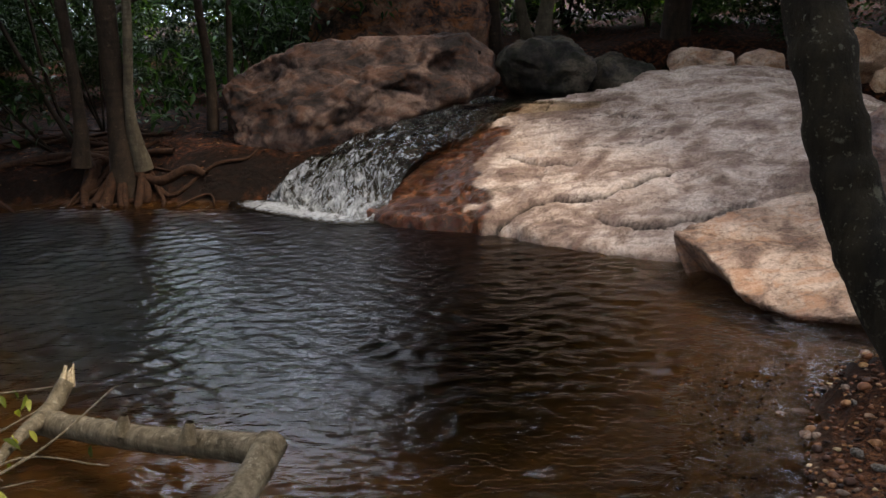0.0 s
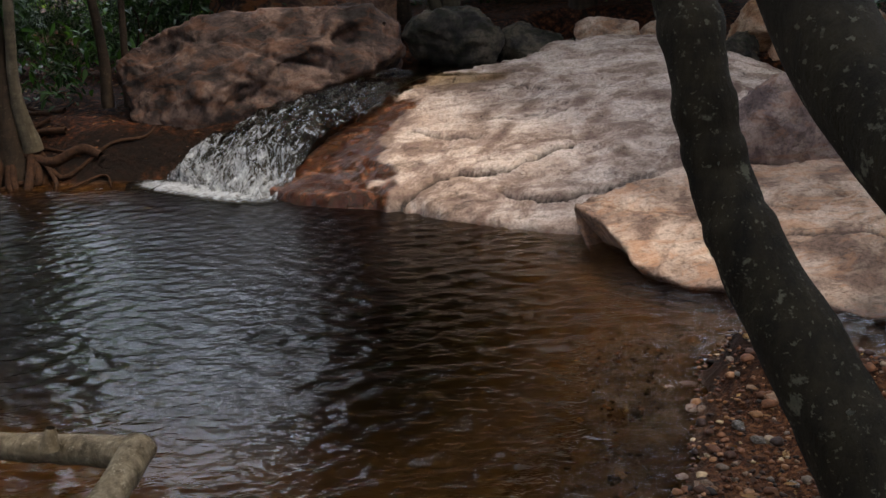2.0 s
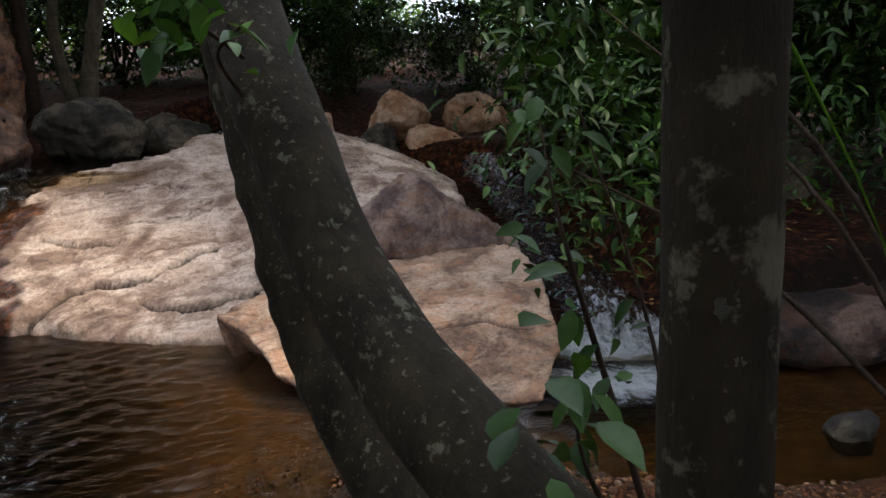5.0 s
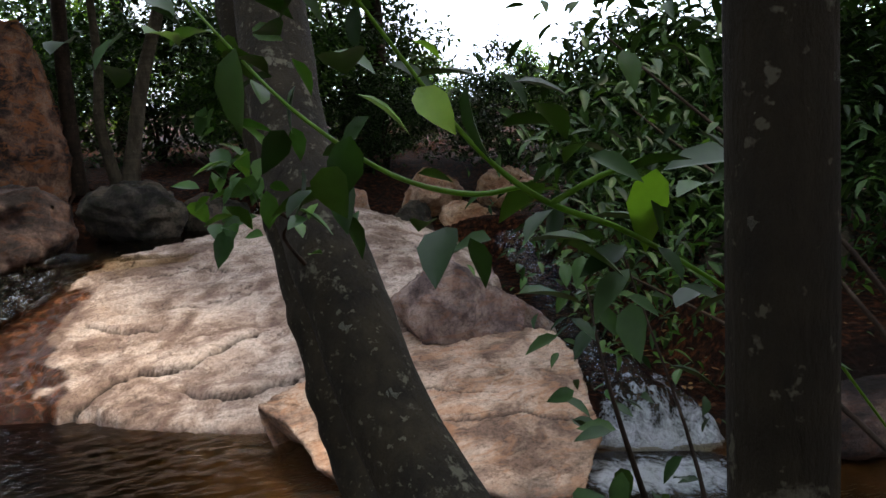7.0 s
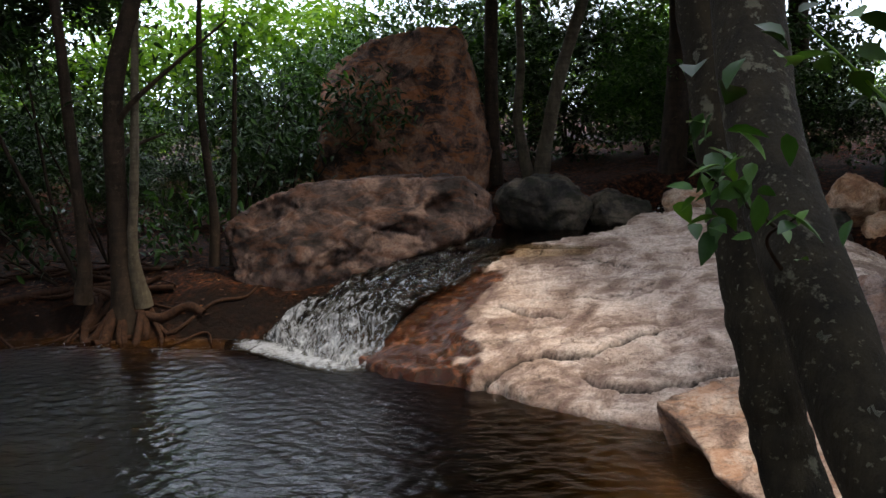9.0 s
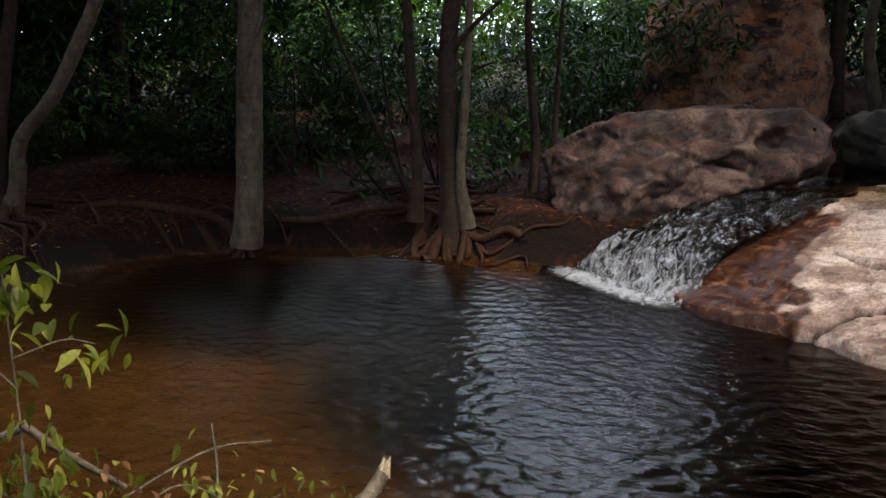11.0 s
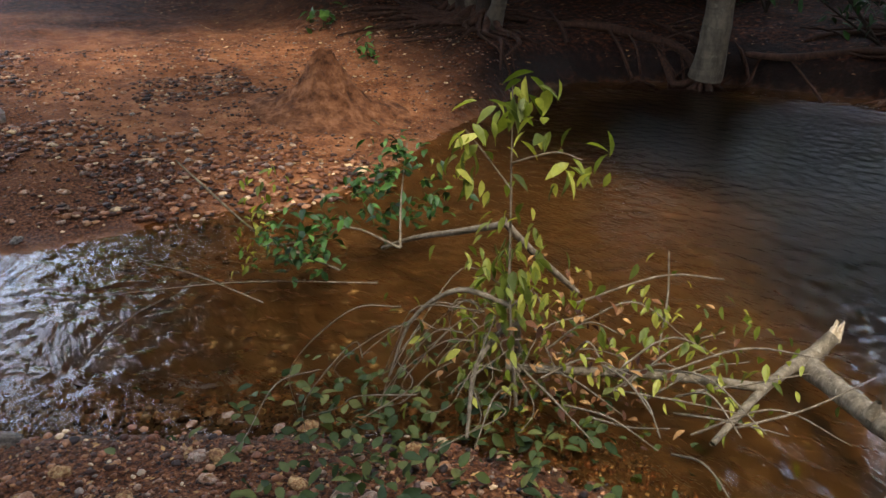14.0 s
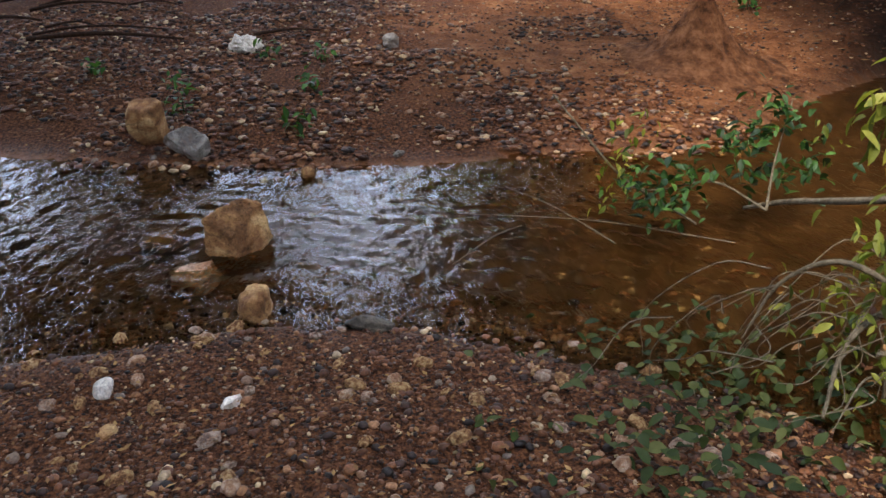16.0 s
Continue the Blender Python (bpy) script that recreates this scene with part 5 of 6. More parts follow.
def scatter(n, x0, x1, y0, y1, keep, sizes, rng, shapes, sink=0.15, lift=0.0):
    """Pebbles strewn over the ground inside a rectangle, joined: verts, faces."""
    x, y = rng.uniform(x0, x1, n), rng.uniform(y0, y1, n)
    m = keep(x, y)
    x, y = x[m], y[m]
    z = ground_z(x, y)
    s = np.exp(rng.uniform(np.log(sizes[0]), np.log(sizes[1]), len(x)))
    chunks = []
    a = rng.uniform(0, 6.28, len(x))
    for i in range(len(shapes)):
        pick = np.arange(len(x)) % len(shapes) == i
        v, f = shapes[i]
        ca, sa = np.cos(a[pick]), np.sin(a[pick])
        k = int(pick.sum())
        vx = (v[None, :, 0] * ca[:, None] - v[None, :, 1] * sa[:, None]) * s[pick][:, None] + x[pick][:, None]
        vy = (v[None, :, 0] * sa[:, None] + v[None, :, 1] * ca[:, None]) * s[pick][:, None] + y[pick][:, None]
        vz = v[None, :, 2] * s[pick][:, None] + (z[pick] + s[pick] * sink + lift)[:, None]
        chunks.append((np.stack([vx, vy, vz], -1).reshape(-1, 3), (np.arange(k)[:, None, None] * len(v) + f[None]).reshape(-1, 3)))
    return merged(chunks)


prng = np.random.default_rng(90)
near_gravel = lambda x, y: (poly_dist(x, y, WATER) < 0.5) & (poly_dist(x, y, WATER) > -2.6)
beach_gravel = lambda x, y: (poly_dist(x, y, WATER) < 0.3) & (fbm(np.stack([x, y, 0 * x], -1) * 1.1, 3, 17) > -0.25 + 0.35 * np.clip((y - 0.6) / 2, 0, 1) - 0.0 * x) & (poly_dist(x, y, WATER) > -5)
bar_gravel = lambda x, y: (poly_dist(x, y, WATER) < 0.06) & (poly_dist(x, y, WATER) > -1.6)
bed_gravel = lambda x, y: poly_dist(x, y, WATER) > 0.15
stuff_sets = [
    scatter(24000, -2.9, -0.4, -1.6, 2.4, near_gravel, (0.006, 0.026), prng, SHAPES),
    scatter(700, -2.7, -0.6, -1.6, 1.8, near_gravel, (0.025, 0.05), prng, FINE_SHAPES),
    scatter(14000, 0.9, 3.6, 1.2, 4.0, bar_gravel, (0.008, 0.03), prng, SHAPES),
    scatter(500, 1.2, 3.4, 1.6, 3.9, bar_gravel, (0.03, 0.055), prng, FINE_SHAPES),
    scatter(14000, -9.5, -4.3, -3.5, 3.2, beach_gravel, (0.025, 0.085), prng, SHAPES),
    scatter(6000, -9.5, -4.6, 0.3, 6.0, lambda x, y: poly_dist(x, y, WATER) < 0.05, (0.012, 0.05), prng, SHAPES),
    scatter(2500, -4.9, -2.2, -2.2, 2.4, bed_gravel, (0.02, 0.07), prng, SHAPES),
    scatter(900, 1.2, 2.6, 2.6, 4.4, bed_gravel, (0.012, 0.03), prng, SHAPES),
    scatter(2500, -1.5, 1.2, -1.5, 2.2, near_gravel, (0.02, 0.05), prng, SHAPES),
]
gv, gf = merged(stuff_sets)
tagged(part("gravel", raw_mesh("gravel", gv, gf), M_PEBBLE), "brown, cream and grey pebbles strewn over the stream banks", "gravel", kind="stuff")

# single stones that can be told apart
STONE_MESHES = [raw_mesh("stone", *pebble_shape(np.random.default_rng(95 + i), 2)) for i in range(6)]
single_mats = (M_GREYSTONE, M_CREAM, M_WHITE, M_ORANGE, M_SLAB, M_BOULDER)
for me, mt in zip(STONE_MESHES, single_mats):
    me.materials.append(mt)
for i in range(290):
    if i % 3 == 0:
        x, y = prng.uniform(-8.5, -4.6), prng.uniform(-3, 2.2)
    elif i % 3 == 1:
        x, y = prng.uniform(-2.6, -0.9), prng.uniform(-1.3, 1.6)
    else:
        x, y = prng.uniform(1.2, 3.2), prng.uniform(2.2, 3.7)
    ob = new("stone", STONE_MESHES[(0, 1, 4, 5)[i % 4] if i % 3 == 2 else (i * 7) % 6 if i % 4 else 3])
    s = prng.uniform(0.03, 0.06) if i % 3 == 2 else prng.uniform(0.04, 0.09)
    ob.matrix_world = pose(x, y, z_at(x, y) + s * 0.12, prng.uniform(-15, 15), prng.uniform(-15, 15), prng.uniform(0, 360)) @ Matrix.Scale(s, 4)
    tagged(ob, "small water-worn stone lying in the gravel", "stone", "stones in the gravel")


def stone(at, size, seed, material, label, turn=(0, 0, 0), sink=0.25, power=3.0, cuts=12):
    x, y = at
    ob = part("stone", rock_mesh("stone", size, seed, detail=4, cuts=cuts, rough=0.04, power=power), material)
    ob.matrix_world = pose(x, y, max(z_at(x, y), -0.12) + size[2] * (0.5 - sink), *turn)
    return tagged(ob, label, "stone")


facet_rock("stone", [(-3.36, -0.47, -0.06), (-3.38, -0.46, 0.2), (-3.42, -0.24, 0.28), (-3.46, -0.16, 0.23), (-3.4, -0.11, 0.05), (-3.3, -0.28, -0.08), (-3.3, -0.32, 0.12), (-3.6, -0.42, -0.05), (-3.62, -0.18, -0.05), (-3.56, -0.3, 0.2)], 41, M_CREAM, "large amber block of stone standing in the stream", 0.02, 4)
stone((-3.75, -0.73), (0.2, 0.26, 0.12), 2, M_CREAM, "small brown stone in the stream", (0, 0, 30), 0.05)
stone((-3.2, -0.49), (0.2, 0.26, 0.13), 3, M_ORANGE, "flat wet brown stone in the stream", (0, 6, 10), 0.05)
stone((-2.68, -0.2), (0.16, 0.13, 0.18), 4, M_CREAM, "wet yellow-brown stone at the gravel's edge", (10, 0, 60), 0.1, 6.0, 6)
stone((-5.25, -0.98), (0.26, 0.27, 0.34), 5, M_CREAM, "upright brown stone on the stream's far edge", (0, 10, 0), 0.15, 6.0, 8)
stone((-5.0, -0.7), (0.34, 0.22, 0.2), 6, M_GREYSTONE, "grey stone on the stream's far edge", (0, 14, 40), 0.15, 5.0, 8)
stone((-4.5, 0.08), (0.16, 0.1, 0.1), 7, M_CREAM, "small mossy stone at the water's edge")
stone((-4.0, -1.56), (0.16, 0.13, 0.1), 8, M_DARKROCK, "dark stone in the stream", sink=-0.1)
stone((-2.08, -0.71), (0.09, 0.08, 0.07), 9, M_WHITE, "lump of white quartz on the gravel")
stone((-1.8, -0.65), (0.085, 0.07, 0.04), 10, M_CREAM, "flat yellow stone on the gravel")
stone((-1.88, -0.24), (0.06, 0.09, 0.05), 11, M_WHITE, "pale upright stone on the gravel", (30, 0, 0))
stone((3.98, 3.25), (0.26, 0.2, 0.2), 12, M_DARKROCK, "dark stone in the dark side stream", sink=0.05)
stone((-2.45, 0.3), (0.22, 0.12, 0.09), 13, M_DARKROCK, "black sodden lump on the wet gravel", (0, 0, 70))
stone((-6.9, 0.9), (0.2, 0.16, 0.14), 14, M_GREYSTONE, "grey stone on the beach")

# heap of earth on the beach
hx, hy = -6.12, 3.5
u = np.linspace(0, 1, 40)
w = np.linspace(0, 2 * math.pi, 72, endpoint=False)
U, W = np.meshgrid(u, w, indexing="ij")
HX, HY = hx + np.cos(W) * U * 0.75, hy + np.sin(W) * U * 0.75
hq = np.stack([HX.ravel(), HY.ravel(), np.zeros(HX.size)], -1)
HZ = ground_z(HX, HY) + 0.52 * np.exp(-(U / 0.36) ** 1.6) + (fbm(hq * 4, 5, 77) * 0.2 + fbm(hq * 14, 4, 78, True) * 0.07).reshape(HX.shape) * (1 - U) - 0.05 * (U > 0.97)


def heap_material():
    k = Nodes("reddish heaped earth")
    c = k.ramp(k.noise(7, 9, 0.7), [(0.36, (0.05, 0.017, 0.006)), (0.5, (0.16, 0.06, 0.022)), (0.66, (0.3, 0.135, 0.06))])
    return k.done(c, 0.95, k.bump(k.noise(22, 9, 0.75), 0.9, 0.05), 0.2)


M_HEAP = heap_material()
tagged(part("earth_mound", raw_mesh("earth_mound", np.stack([HX.ravel(), HY.ravel(), HZ.ravel()], -1), grid_faces(40, 72, True)), M_HEAP), "crumbling heap of reddish earth on the beach", "mound")

# ---- leaf litter ----
lrng = np.random.default_rng(110)


def litter(n, x0, x1, y0, y1, size, keep, lift=0.012):
    x, y = lrng.uniform(x0, x1, n), lrng.uniform(y0, y1, n)
    m = keep(x, y)
    x, y = x[m], y[m]
    c = np.stack([x, y, np.maximum(ground_z(x, y), -0.01) + lift + lrng.uniform(0, 0.01, len(x))], -1)
    v, f = leaves(c, size, lrng, droop=0.0)
    zc = np.repeat(c[:, 2], 4)
    v[:, 2] = zc + (v[:, 2] - zc) * 0.25 + 0.006
    return v, f


dry = lambda x, y: poly_dist(x, y, WATER) < -0.05
lv, lf = merged([litter(5000, -13, 0, 3.5, 13, 0.075, dry), litter(3600, -2.7, 1, -1.5, 2.4, 0.034, dry), litter(2600, -10, -4.6, -3.5, 4.6, 0.055, dry), litter(2500, 4, 10, 3, 12, 0.08, dry), litter(1500, 1, 3.5, 0.8, 3.8, 0.04, dry)])
tagged(part("leaf_litter", raw_mesh("leaf_litter", lv, lf, shade=False), M_LEAF_DEAD), "dry brown leaves fallen over the banks", "leaf litter", kind="stuff")


# ---- branches, twigs and sprays ----
def cluster(points, spread, count, size, rng, fine=True, droop=0.3, narrow=0.5):
    c = np.array(points)[rng.integers(0, len(points), count)] + rng.normal(size=(count, 3)) * spread
    return leaves(c, size, rng, droop=droop, narrow=narrow, fine=fine)


def spray(name, label, category, stems, sets, bark, seed, narrow=0.5):
    """A thing of stems (points, radii) and leaf sets (points, spread, count, size, material)."""
    rng = np.random.default_rng(seed)
    base = new(name)
    tagged(base, label, category)
    for pts, radii in stems:
        part("twig" if max(radii) < 0.012 else "limb", limb_mesh("limb", [tube(pts, radii, 10 if max(radii) > 0.012 else 6, 0.15, seed)]), bark, base)
    for pts, spread, count, size, mat in sets:
        v, f = cluster(pts, spread, count, size, rng, droop=1.1 if mat == M_LEAF_WILT else 0.4, narrow=narrow * (0.8 if mat == M_LEAF_WILT else 1.0))
        part("foliage", raw_mesh("foliage", v, f, shade=True), mat, base)
    return base


log = new("fallen_log")
tagged(log, "grey forked fallen log lying over the pool's shallow edge", "log")
for pts, radii in (
        ([(-1.12, 3.3, 0.03), (-0.85, 3.14, 0.08), (-0.52, 2.95, 0.14), (-0.25, 2.86, 0.17), (-0.06, 2.78, 0.19)], [0.05, 0.044, 0.043, 0.045, 0.052]),
        ([(-0.045, 2.8, 0.215), (-0.06, 2.7, 0.18), (-0.07, 2.53, 0.14), (0.02, 2.36, 0.08), (0.15, 2.2, 0.04)], [0.05, 0.047, 0.043, 0.04, 0.036]),
        ([(-1.06, 3.4, 0.15), (-1.09, 3.3, 0.07), (-1.06, 3.1, 0.08), (-1.0, 2.85, 0.09), (-0.92, 2.5, 0.04)], [0.03, 0.034, 0.024, 0.018, 0.012]),
        ([(-0.08, 2.6, 0.17), (-0.17, 2.5, 0.12), (-0.25, 2.42, 0.04)], [0.03, 0.026, 0.018])):
    part("limb", limb_mesh("limb", [tube(pts, radii, 18, 0.22, 5, 40)]), M_DEADWOOD, log)
for kx, ky, kz in ((-0.62, 2.97, 0.19), (-0.33, 2.83, 0.235), (-1.08, 3.36, 0.12)):
    part("knot", limb_mesh("knot", [tube([(kx, ky, kz - 0.04), (kx + 0.01, ky, kz), (kx + 0.015, ky, kz + 0.025)], [0.03, 0.02, 0.012], 10, 0.2, 3)]), M_DEADWOOD, log)

for k in range(7):
    a = k * 0.9
    sx, sy = -1.06 + 0.018 * math.cos(a), 3.4 + 0.018 * math.sin(a)
    part("splinter", limb_mesh("splinter", [tube([(sx, sy, 0.13), (sx - 0.005, sy + 0.02, 0.17), (sx - 0.01, sy + 0.035 + 0.01 * (k % 3), 0.185 + 0.02 * (k % 2))], [0.013, 0.009, 0.002], 6, 0.2, k)]), M_SPLIT, log, "pale broken wood")
brng = np.random.default_rng(131)
stems = [([(-3.3, 2.45, 0.03), (-2.95, 2.47, 0.2), (-2.5, 2.46, 0.38), (-2.13, 2.47, 0.53)], [0.012, 0.015, 0.017, 0.018]),
         ([(-2.14, 2.45, 0.55), (-2.13, 2.62, 0.36), (-2.12, 2.9, 0.08)], [0.019, 0.017, 0.014]),
         ([(-1.5, 2.05, 0.05), (-1.55, 2.05, 0.47), (-1.62, 2.1, 0.85), (-1.62, 2.1, 1.28)], [0.008, 0.006, 0.0045, 0.0025]),
         ([(-1.55, 2.05, 0.47), (-1.72, 1.93, 0.5), (-1.85, 1.8, 0.36), (-1.88, 1.7, 0.12)], [0.012, 0.011, 0.008, 0.004]),
         ([(-1.75, 2.25, 0.12), (-1.72, 2.2, 0.28), (-1.62, 1.95, 0.22), (-1.4, 1.75, 0.08)], [0.015, 0.014, 0.011, 0.006]),
         ([(-1.7, 2.15, 0.1), (-1.25, 2.6, 0.13), (-1.0, 2.87, 0.11)], [0.018, 0.019, 0.02]),
         ([(-1.75, 2.55, 0.26), (-1.5, 2.8, 0.42), (-1.3, 2.95, 0.44)], [0.006, 0.005, 0.003]),
         ([(-1.47, 2.8, 0.54), (-1.42, 2.76, 0.36), (-1.36, 2.66, 0.12)], [0.003, 0.005, 0.004]),
         ([(-3.15, 2.1, 0.03), (-3.35, 1.75, 0.25), (-3.45, 1.5, 0.55), (-3.52, 1.4, 0.68)], [0.008, 0.007, 0.006, 0.004]),
         ([(-3.0, 2.4, 0.14), (-3.2, 2.2, 0.24), (-3.2, 1.9, 0.22), (-3.1, 1.65, 0.3)], [0.008, 0.006, 0.005, 0.003]), ([(-3.0, 2.4, 0.14), (-3.15, 2.5, 0.35), (-3.2, 2.58, 0.66)], [0.008, 0.006, 0.003]),
         ([(-1.62, 2.1, 1.0), (-1.5, 2.2, 1.05), (-1.42, 2.26, 1.03)], [0.004, 0.003, 0.002]),
         ([(-1.62, 2.1, 0.9), (-1.74, 2.06, 1.02), (-1.8, 2.02, 1.1)], [0.004, 0.003, 0.002])]
for i in range(30):
    a = brng.uniform(3.5, 5.6)
    ln = brng.uniform(0.2, 0.48)
    x0, y0, z0 = -1.65 + brng.normal() * 0.16, 2.0 + brng.normal() * 0.2, brng.uniform(0.15, 0.5)
    dx, dy = math.cos(a) * ln, math.sin(a) * ln
    stems.append(([(x0, y0, z0), (x0 + dx * 0.4 + brng.normal() * 0.05, y0 + dy * 0.4 + brng.normal() * 0.05, z0 + 0.02), (x0 + dx * 0.8, y0 + dy * 0.8 + brng.normal() * 0.06, z0 * 0.6), (x0 + dx, y0 + dy, 0.06 + brng.uniform(0, 0.1))], [0.003, 0.0026, 0.002, 0.0012]))
for i in range(26):
    a = brng.uniform(-0.9, 1.6)
    ln = brng.uniform(0.25, 0.6)
    x0, y0, z0 = -1.35 + brng.normal() * 0.2, 2.4 + brng.normal() * 0.2, brng.uniform(0.08, 0.3)
    stems.append(([(x0, y0, z0), (x0 + math.cos(a) * ln * 0.5, y0 + math.sin(a) * ln * 0.5, z0 + brng.uniform(0, 0.16)), (x0 + math.cos(a) * ln, y0 + math.sin(a) * ln, z0 + brng.uniform(-0.06, 0.12))], [0.005, 0.004, 0.002]))
spray("fallen_branch", "fallen leafy branch with pale twigs and wilting leaves in the shallows", "branch", stems, [
    ([(-3.1, 1.75, 0.3), (-3.2, 2.0, 0.28), (-3.2, 2.2, 0.4), (-3.2, 2.38, 0.5), (-3.2, 2.52, 0.62), (-3.2, 2.72, 0.3), (-3.25, 2.5, 0.3), (-3.1, 1.95, 0.2)], 0.085, 250, 0.068, M_LEAF_DARK),
    ([(-3.1, 1.75, 0.3), (-3.2, 2.0, 0.28), (-3.2, 2.2, 0.4), (-3.2, 2.38, 0.5), (-3.2, 2.52, 0.62), (-3.2, 2.72, 0.3), (-3.25, 2.5, 0.3), (-3.1, 1.95, 0.2)], 0.08, 170, 0.068, M_LEAF),
    ([(-3.3, 1.7, 0.35), (-3.35, 1.82, 0.5), (-3.3, 1.7, 0.2), (-3.1, 2.75, 0.45)], 0.06, 70, 0.06, M_LEAF_WILT),
    ([(-1.62, 2.1, 1.24), (-1.6, 2.12, 1.2)], 0.06, 34, 0.1, M_LEAF_WILT),
    ([(-1.78, 2.03, 1.02), (-1.76, 2.05, 0.92)], 0.055, 28, 0.095, M_LEAF_WILT),
    ([(-1.44, 2.24, 1.02)], 0.055, 20, 0.095, M_LEAF_WILT),
    ([(-1.62, 2.1, 0.7), (-1.56, 2.1, 0.55), (-1.7, 2.15, 0.45)], 0.09, 110, 0.08, M_LEAF_WILT),
    ([(-1.5, 2.3, 0.25), (-1.2, 2.55, 0.2), (-1.6, 2.0, 0.25), (-1.9, 2.2, 0.15), (-1.05, 2.75, 0.25)], 0.16, 340, 0.062, M_LEAF_WILT),
    ([(-1.5, 2.2, 0.2), (-1.3, 2.45, 0.22), (-1.7, 2.3, 0.2)], 0.15, 320, 0.045, M_LEAF_DEAD),
    ([(-1.42, 2.75, 0.3), (-1.46, 2.8, 0.5)], 0.035, 14, 0.055, M_LEAF_WILT)], M_DEADWOOD, 7)

# trodden green leaves under the branch
cn = 430
cx, cy = brng.normal(-1.45, 0.42, cn), brng.normal(1.62, 0.42, cn)
cc = np.stack([cx, cy, np.maximum(ground_z(cx, cy), 0.0) + brng.uniform(0.01, 0.12, cn) * np.exp(-((cx + 1.35) ** 2 + (cy - 1.5) ** 2) * 2)], -1)
v, f = leaves(cc, 0.062, brng, droop=-0.05, narrow=0.55, fine=True)
tagged(part("leaf_carpet", raw_mesh("leaf_carpet", v, f), M_LEAF_CARPET), "wilting green leaves spread on the gravel", "leaves", kind="stuff")
cc2 = cc[:170] + brng.normal(size=(170, 3)) * np.array([0.16, 0.16, 0.01]) + np.array([-0.12, 0.05, 0.03])
v, f = leaves(cc2, 0.06, brng, droop=-0.05, narrow=0.55, fine=True)
tagged(part("leaf_carpet", raw_mesh("leaf_carpet", v, f), M_LEAF_CARPET), "dark green leaves spread on the gravel", "leaves", kind="stuff")
# single twigs standing in the shallows
for pts in ([(-3.35, 1.2, 0.02), (-3.15, 1.0, 0.06), (-2.95, 0.75, 0.02)], [(-3.0, 1.6, 0.03), (-3.3, 1.35, 0.14), (-3.45, 1.15, 0.2)], [(-2.9, 2.2, 0.02), (-3.3, 1.6, 0.03), (-3.6, 0.9, 0.015)]):
    tagged(part("stick", limb_mesh("stick", [tube(pts, [0.0035, 0.003, 0.002], 6)]), M_DEADWOOD), "thin pale stick in the shallow water", "stick")


# ---- sprays close to the camera ----
def toward(eye, p, k):
    return tuple(e + (q - e) * k for e, q in zip(eye, p))


E75 = (1.135, 0.634, 1.773)
stem_a = [toward(E75, p, 0.72) for p in ((1.15, 1.45, 1.9), (1.173, 1.418, 1.865), (1.229, 1.362, 1.79), (1.302, 1.314, 1.729), (1.361, 1.274, 1.708), (1.401, 1.243, 1.713))]
stem_b = [toward(E75, p, 0.72) for p in ((1.235, 1.28, 1.93), (1.261, 1.26, 1.883), (1.324, 1.231, 1.784), (1.366, 1.224, 1.734), (1.412, 1.217, 1.699), (1.482, 1.216, 1.67), (1.592, 1.219, 1.604), (1.75, 1.25, 1.5), (2.1, 1.4, 1.1), (2.5, 1.6, 0.2))]
stem_c = [toward(E75, p, 0.72) for p in ((1.412, 1.217, 1.699), (1.45, 1.2, 1.72), (1.49, 1.18, 1.735))]
spray("leafy_branch", "green leafy twig hanging close beside the trunks", "branch", [(stem_a, [0.0008, 0.001, 0.0013, 0.0016, 0.002, 0.0014]), (stem_b, [0.0008, 0.001, 0.0013, 0.0016, 0.002, 0.0018, 0.0014, 0.0011, 0.001, 0.001]), (stem_c, [0.002, 0.002, 0.0015])],
           [(stem_a[:4], 0.034, 26, 0.04, M_LEAF_DARK), (stem_b[:4], 0.04, 30, 0.04, M_LEAF_DARK), (stem_a[:3], 0.03, 9, 0.045, M_LEAF), (stem_b[:3], 0.03, 5, 0.036, M_LEAF_SUN), (stem_b[4:7], 0.035, 26, 0.036, M_LEAF_DARK), (stem_c, 0.03, 5, 0.05, M_LEAF_DARK), (stem_c, 0.012, 1, 0.06, M_LEAF_SUN)], M_LEAF_SUN, 15)
spray("leafy_sprig", "small leafy sprig growing from a leaning trunk", "branch", [([(1.35, 2.06, 1.62), (1.24, 2.0, 1.7), (1.16, 1.95, 1.76)], [0.004, 0.003, 0.002]), ([(1.35, 2.06, 1.55), (1.3, 1.98, 1.62), (1.33, 1.92, 1.66)], [0.004, 0.003, 0.002])],
      [([(1.21, 1.98, 1.76), (1.25, 2.0, 1.73), (1.24, 2.0, 1.69), (1.2, 1.97, 1.71)], 0.03, 44, 0.055, M_LEAF), ([(1.33, 1.92, 1.64)], 0.04, 8, 0.06, M_LEAF)], M_BARK, 17)
low = [((2.15, 1.9, 0.2), (1.95, 1.75, 0.6), (1.78, 1.62, 0.9), (1.68, 1.55, 1.08), (1.63, 1.48, 1.22)), ((2.1, 1.85, 0.2), (1.85, 1.6, 0.7), (1.62, 1.42, 0.92)), ((2.2, 1.95, 0.2), (2.0, 1.9, 0.8), (1.82, 1.85, 1.3), (1.8, 1.9, 1.5)), ((2.2, 1.95, 0.2), (2.25, 2.2, 0.9), (2.1, 2.3, 1.5))]
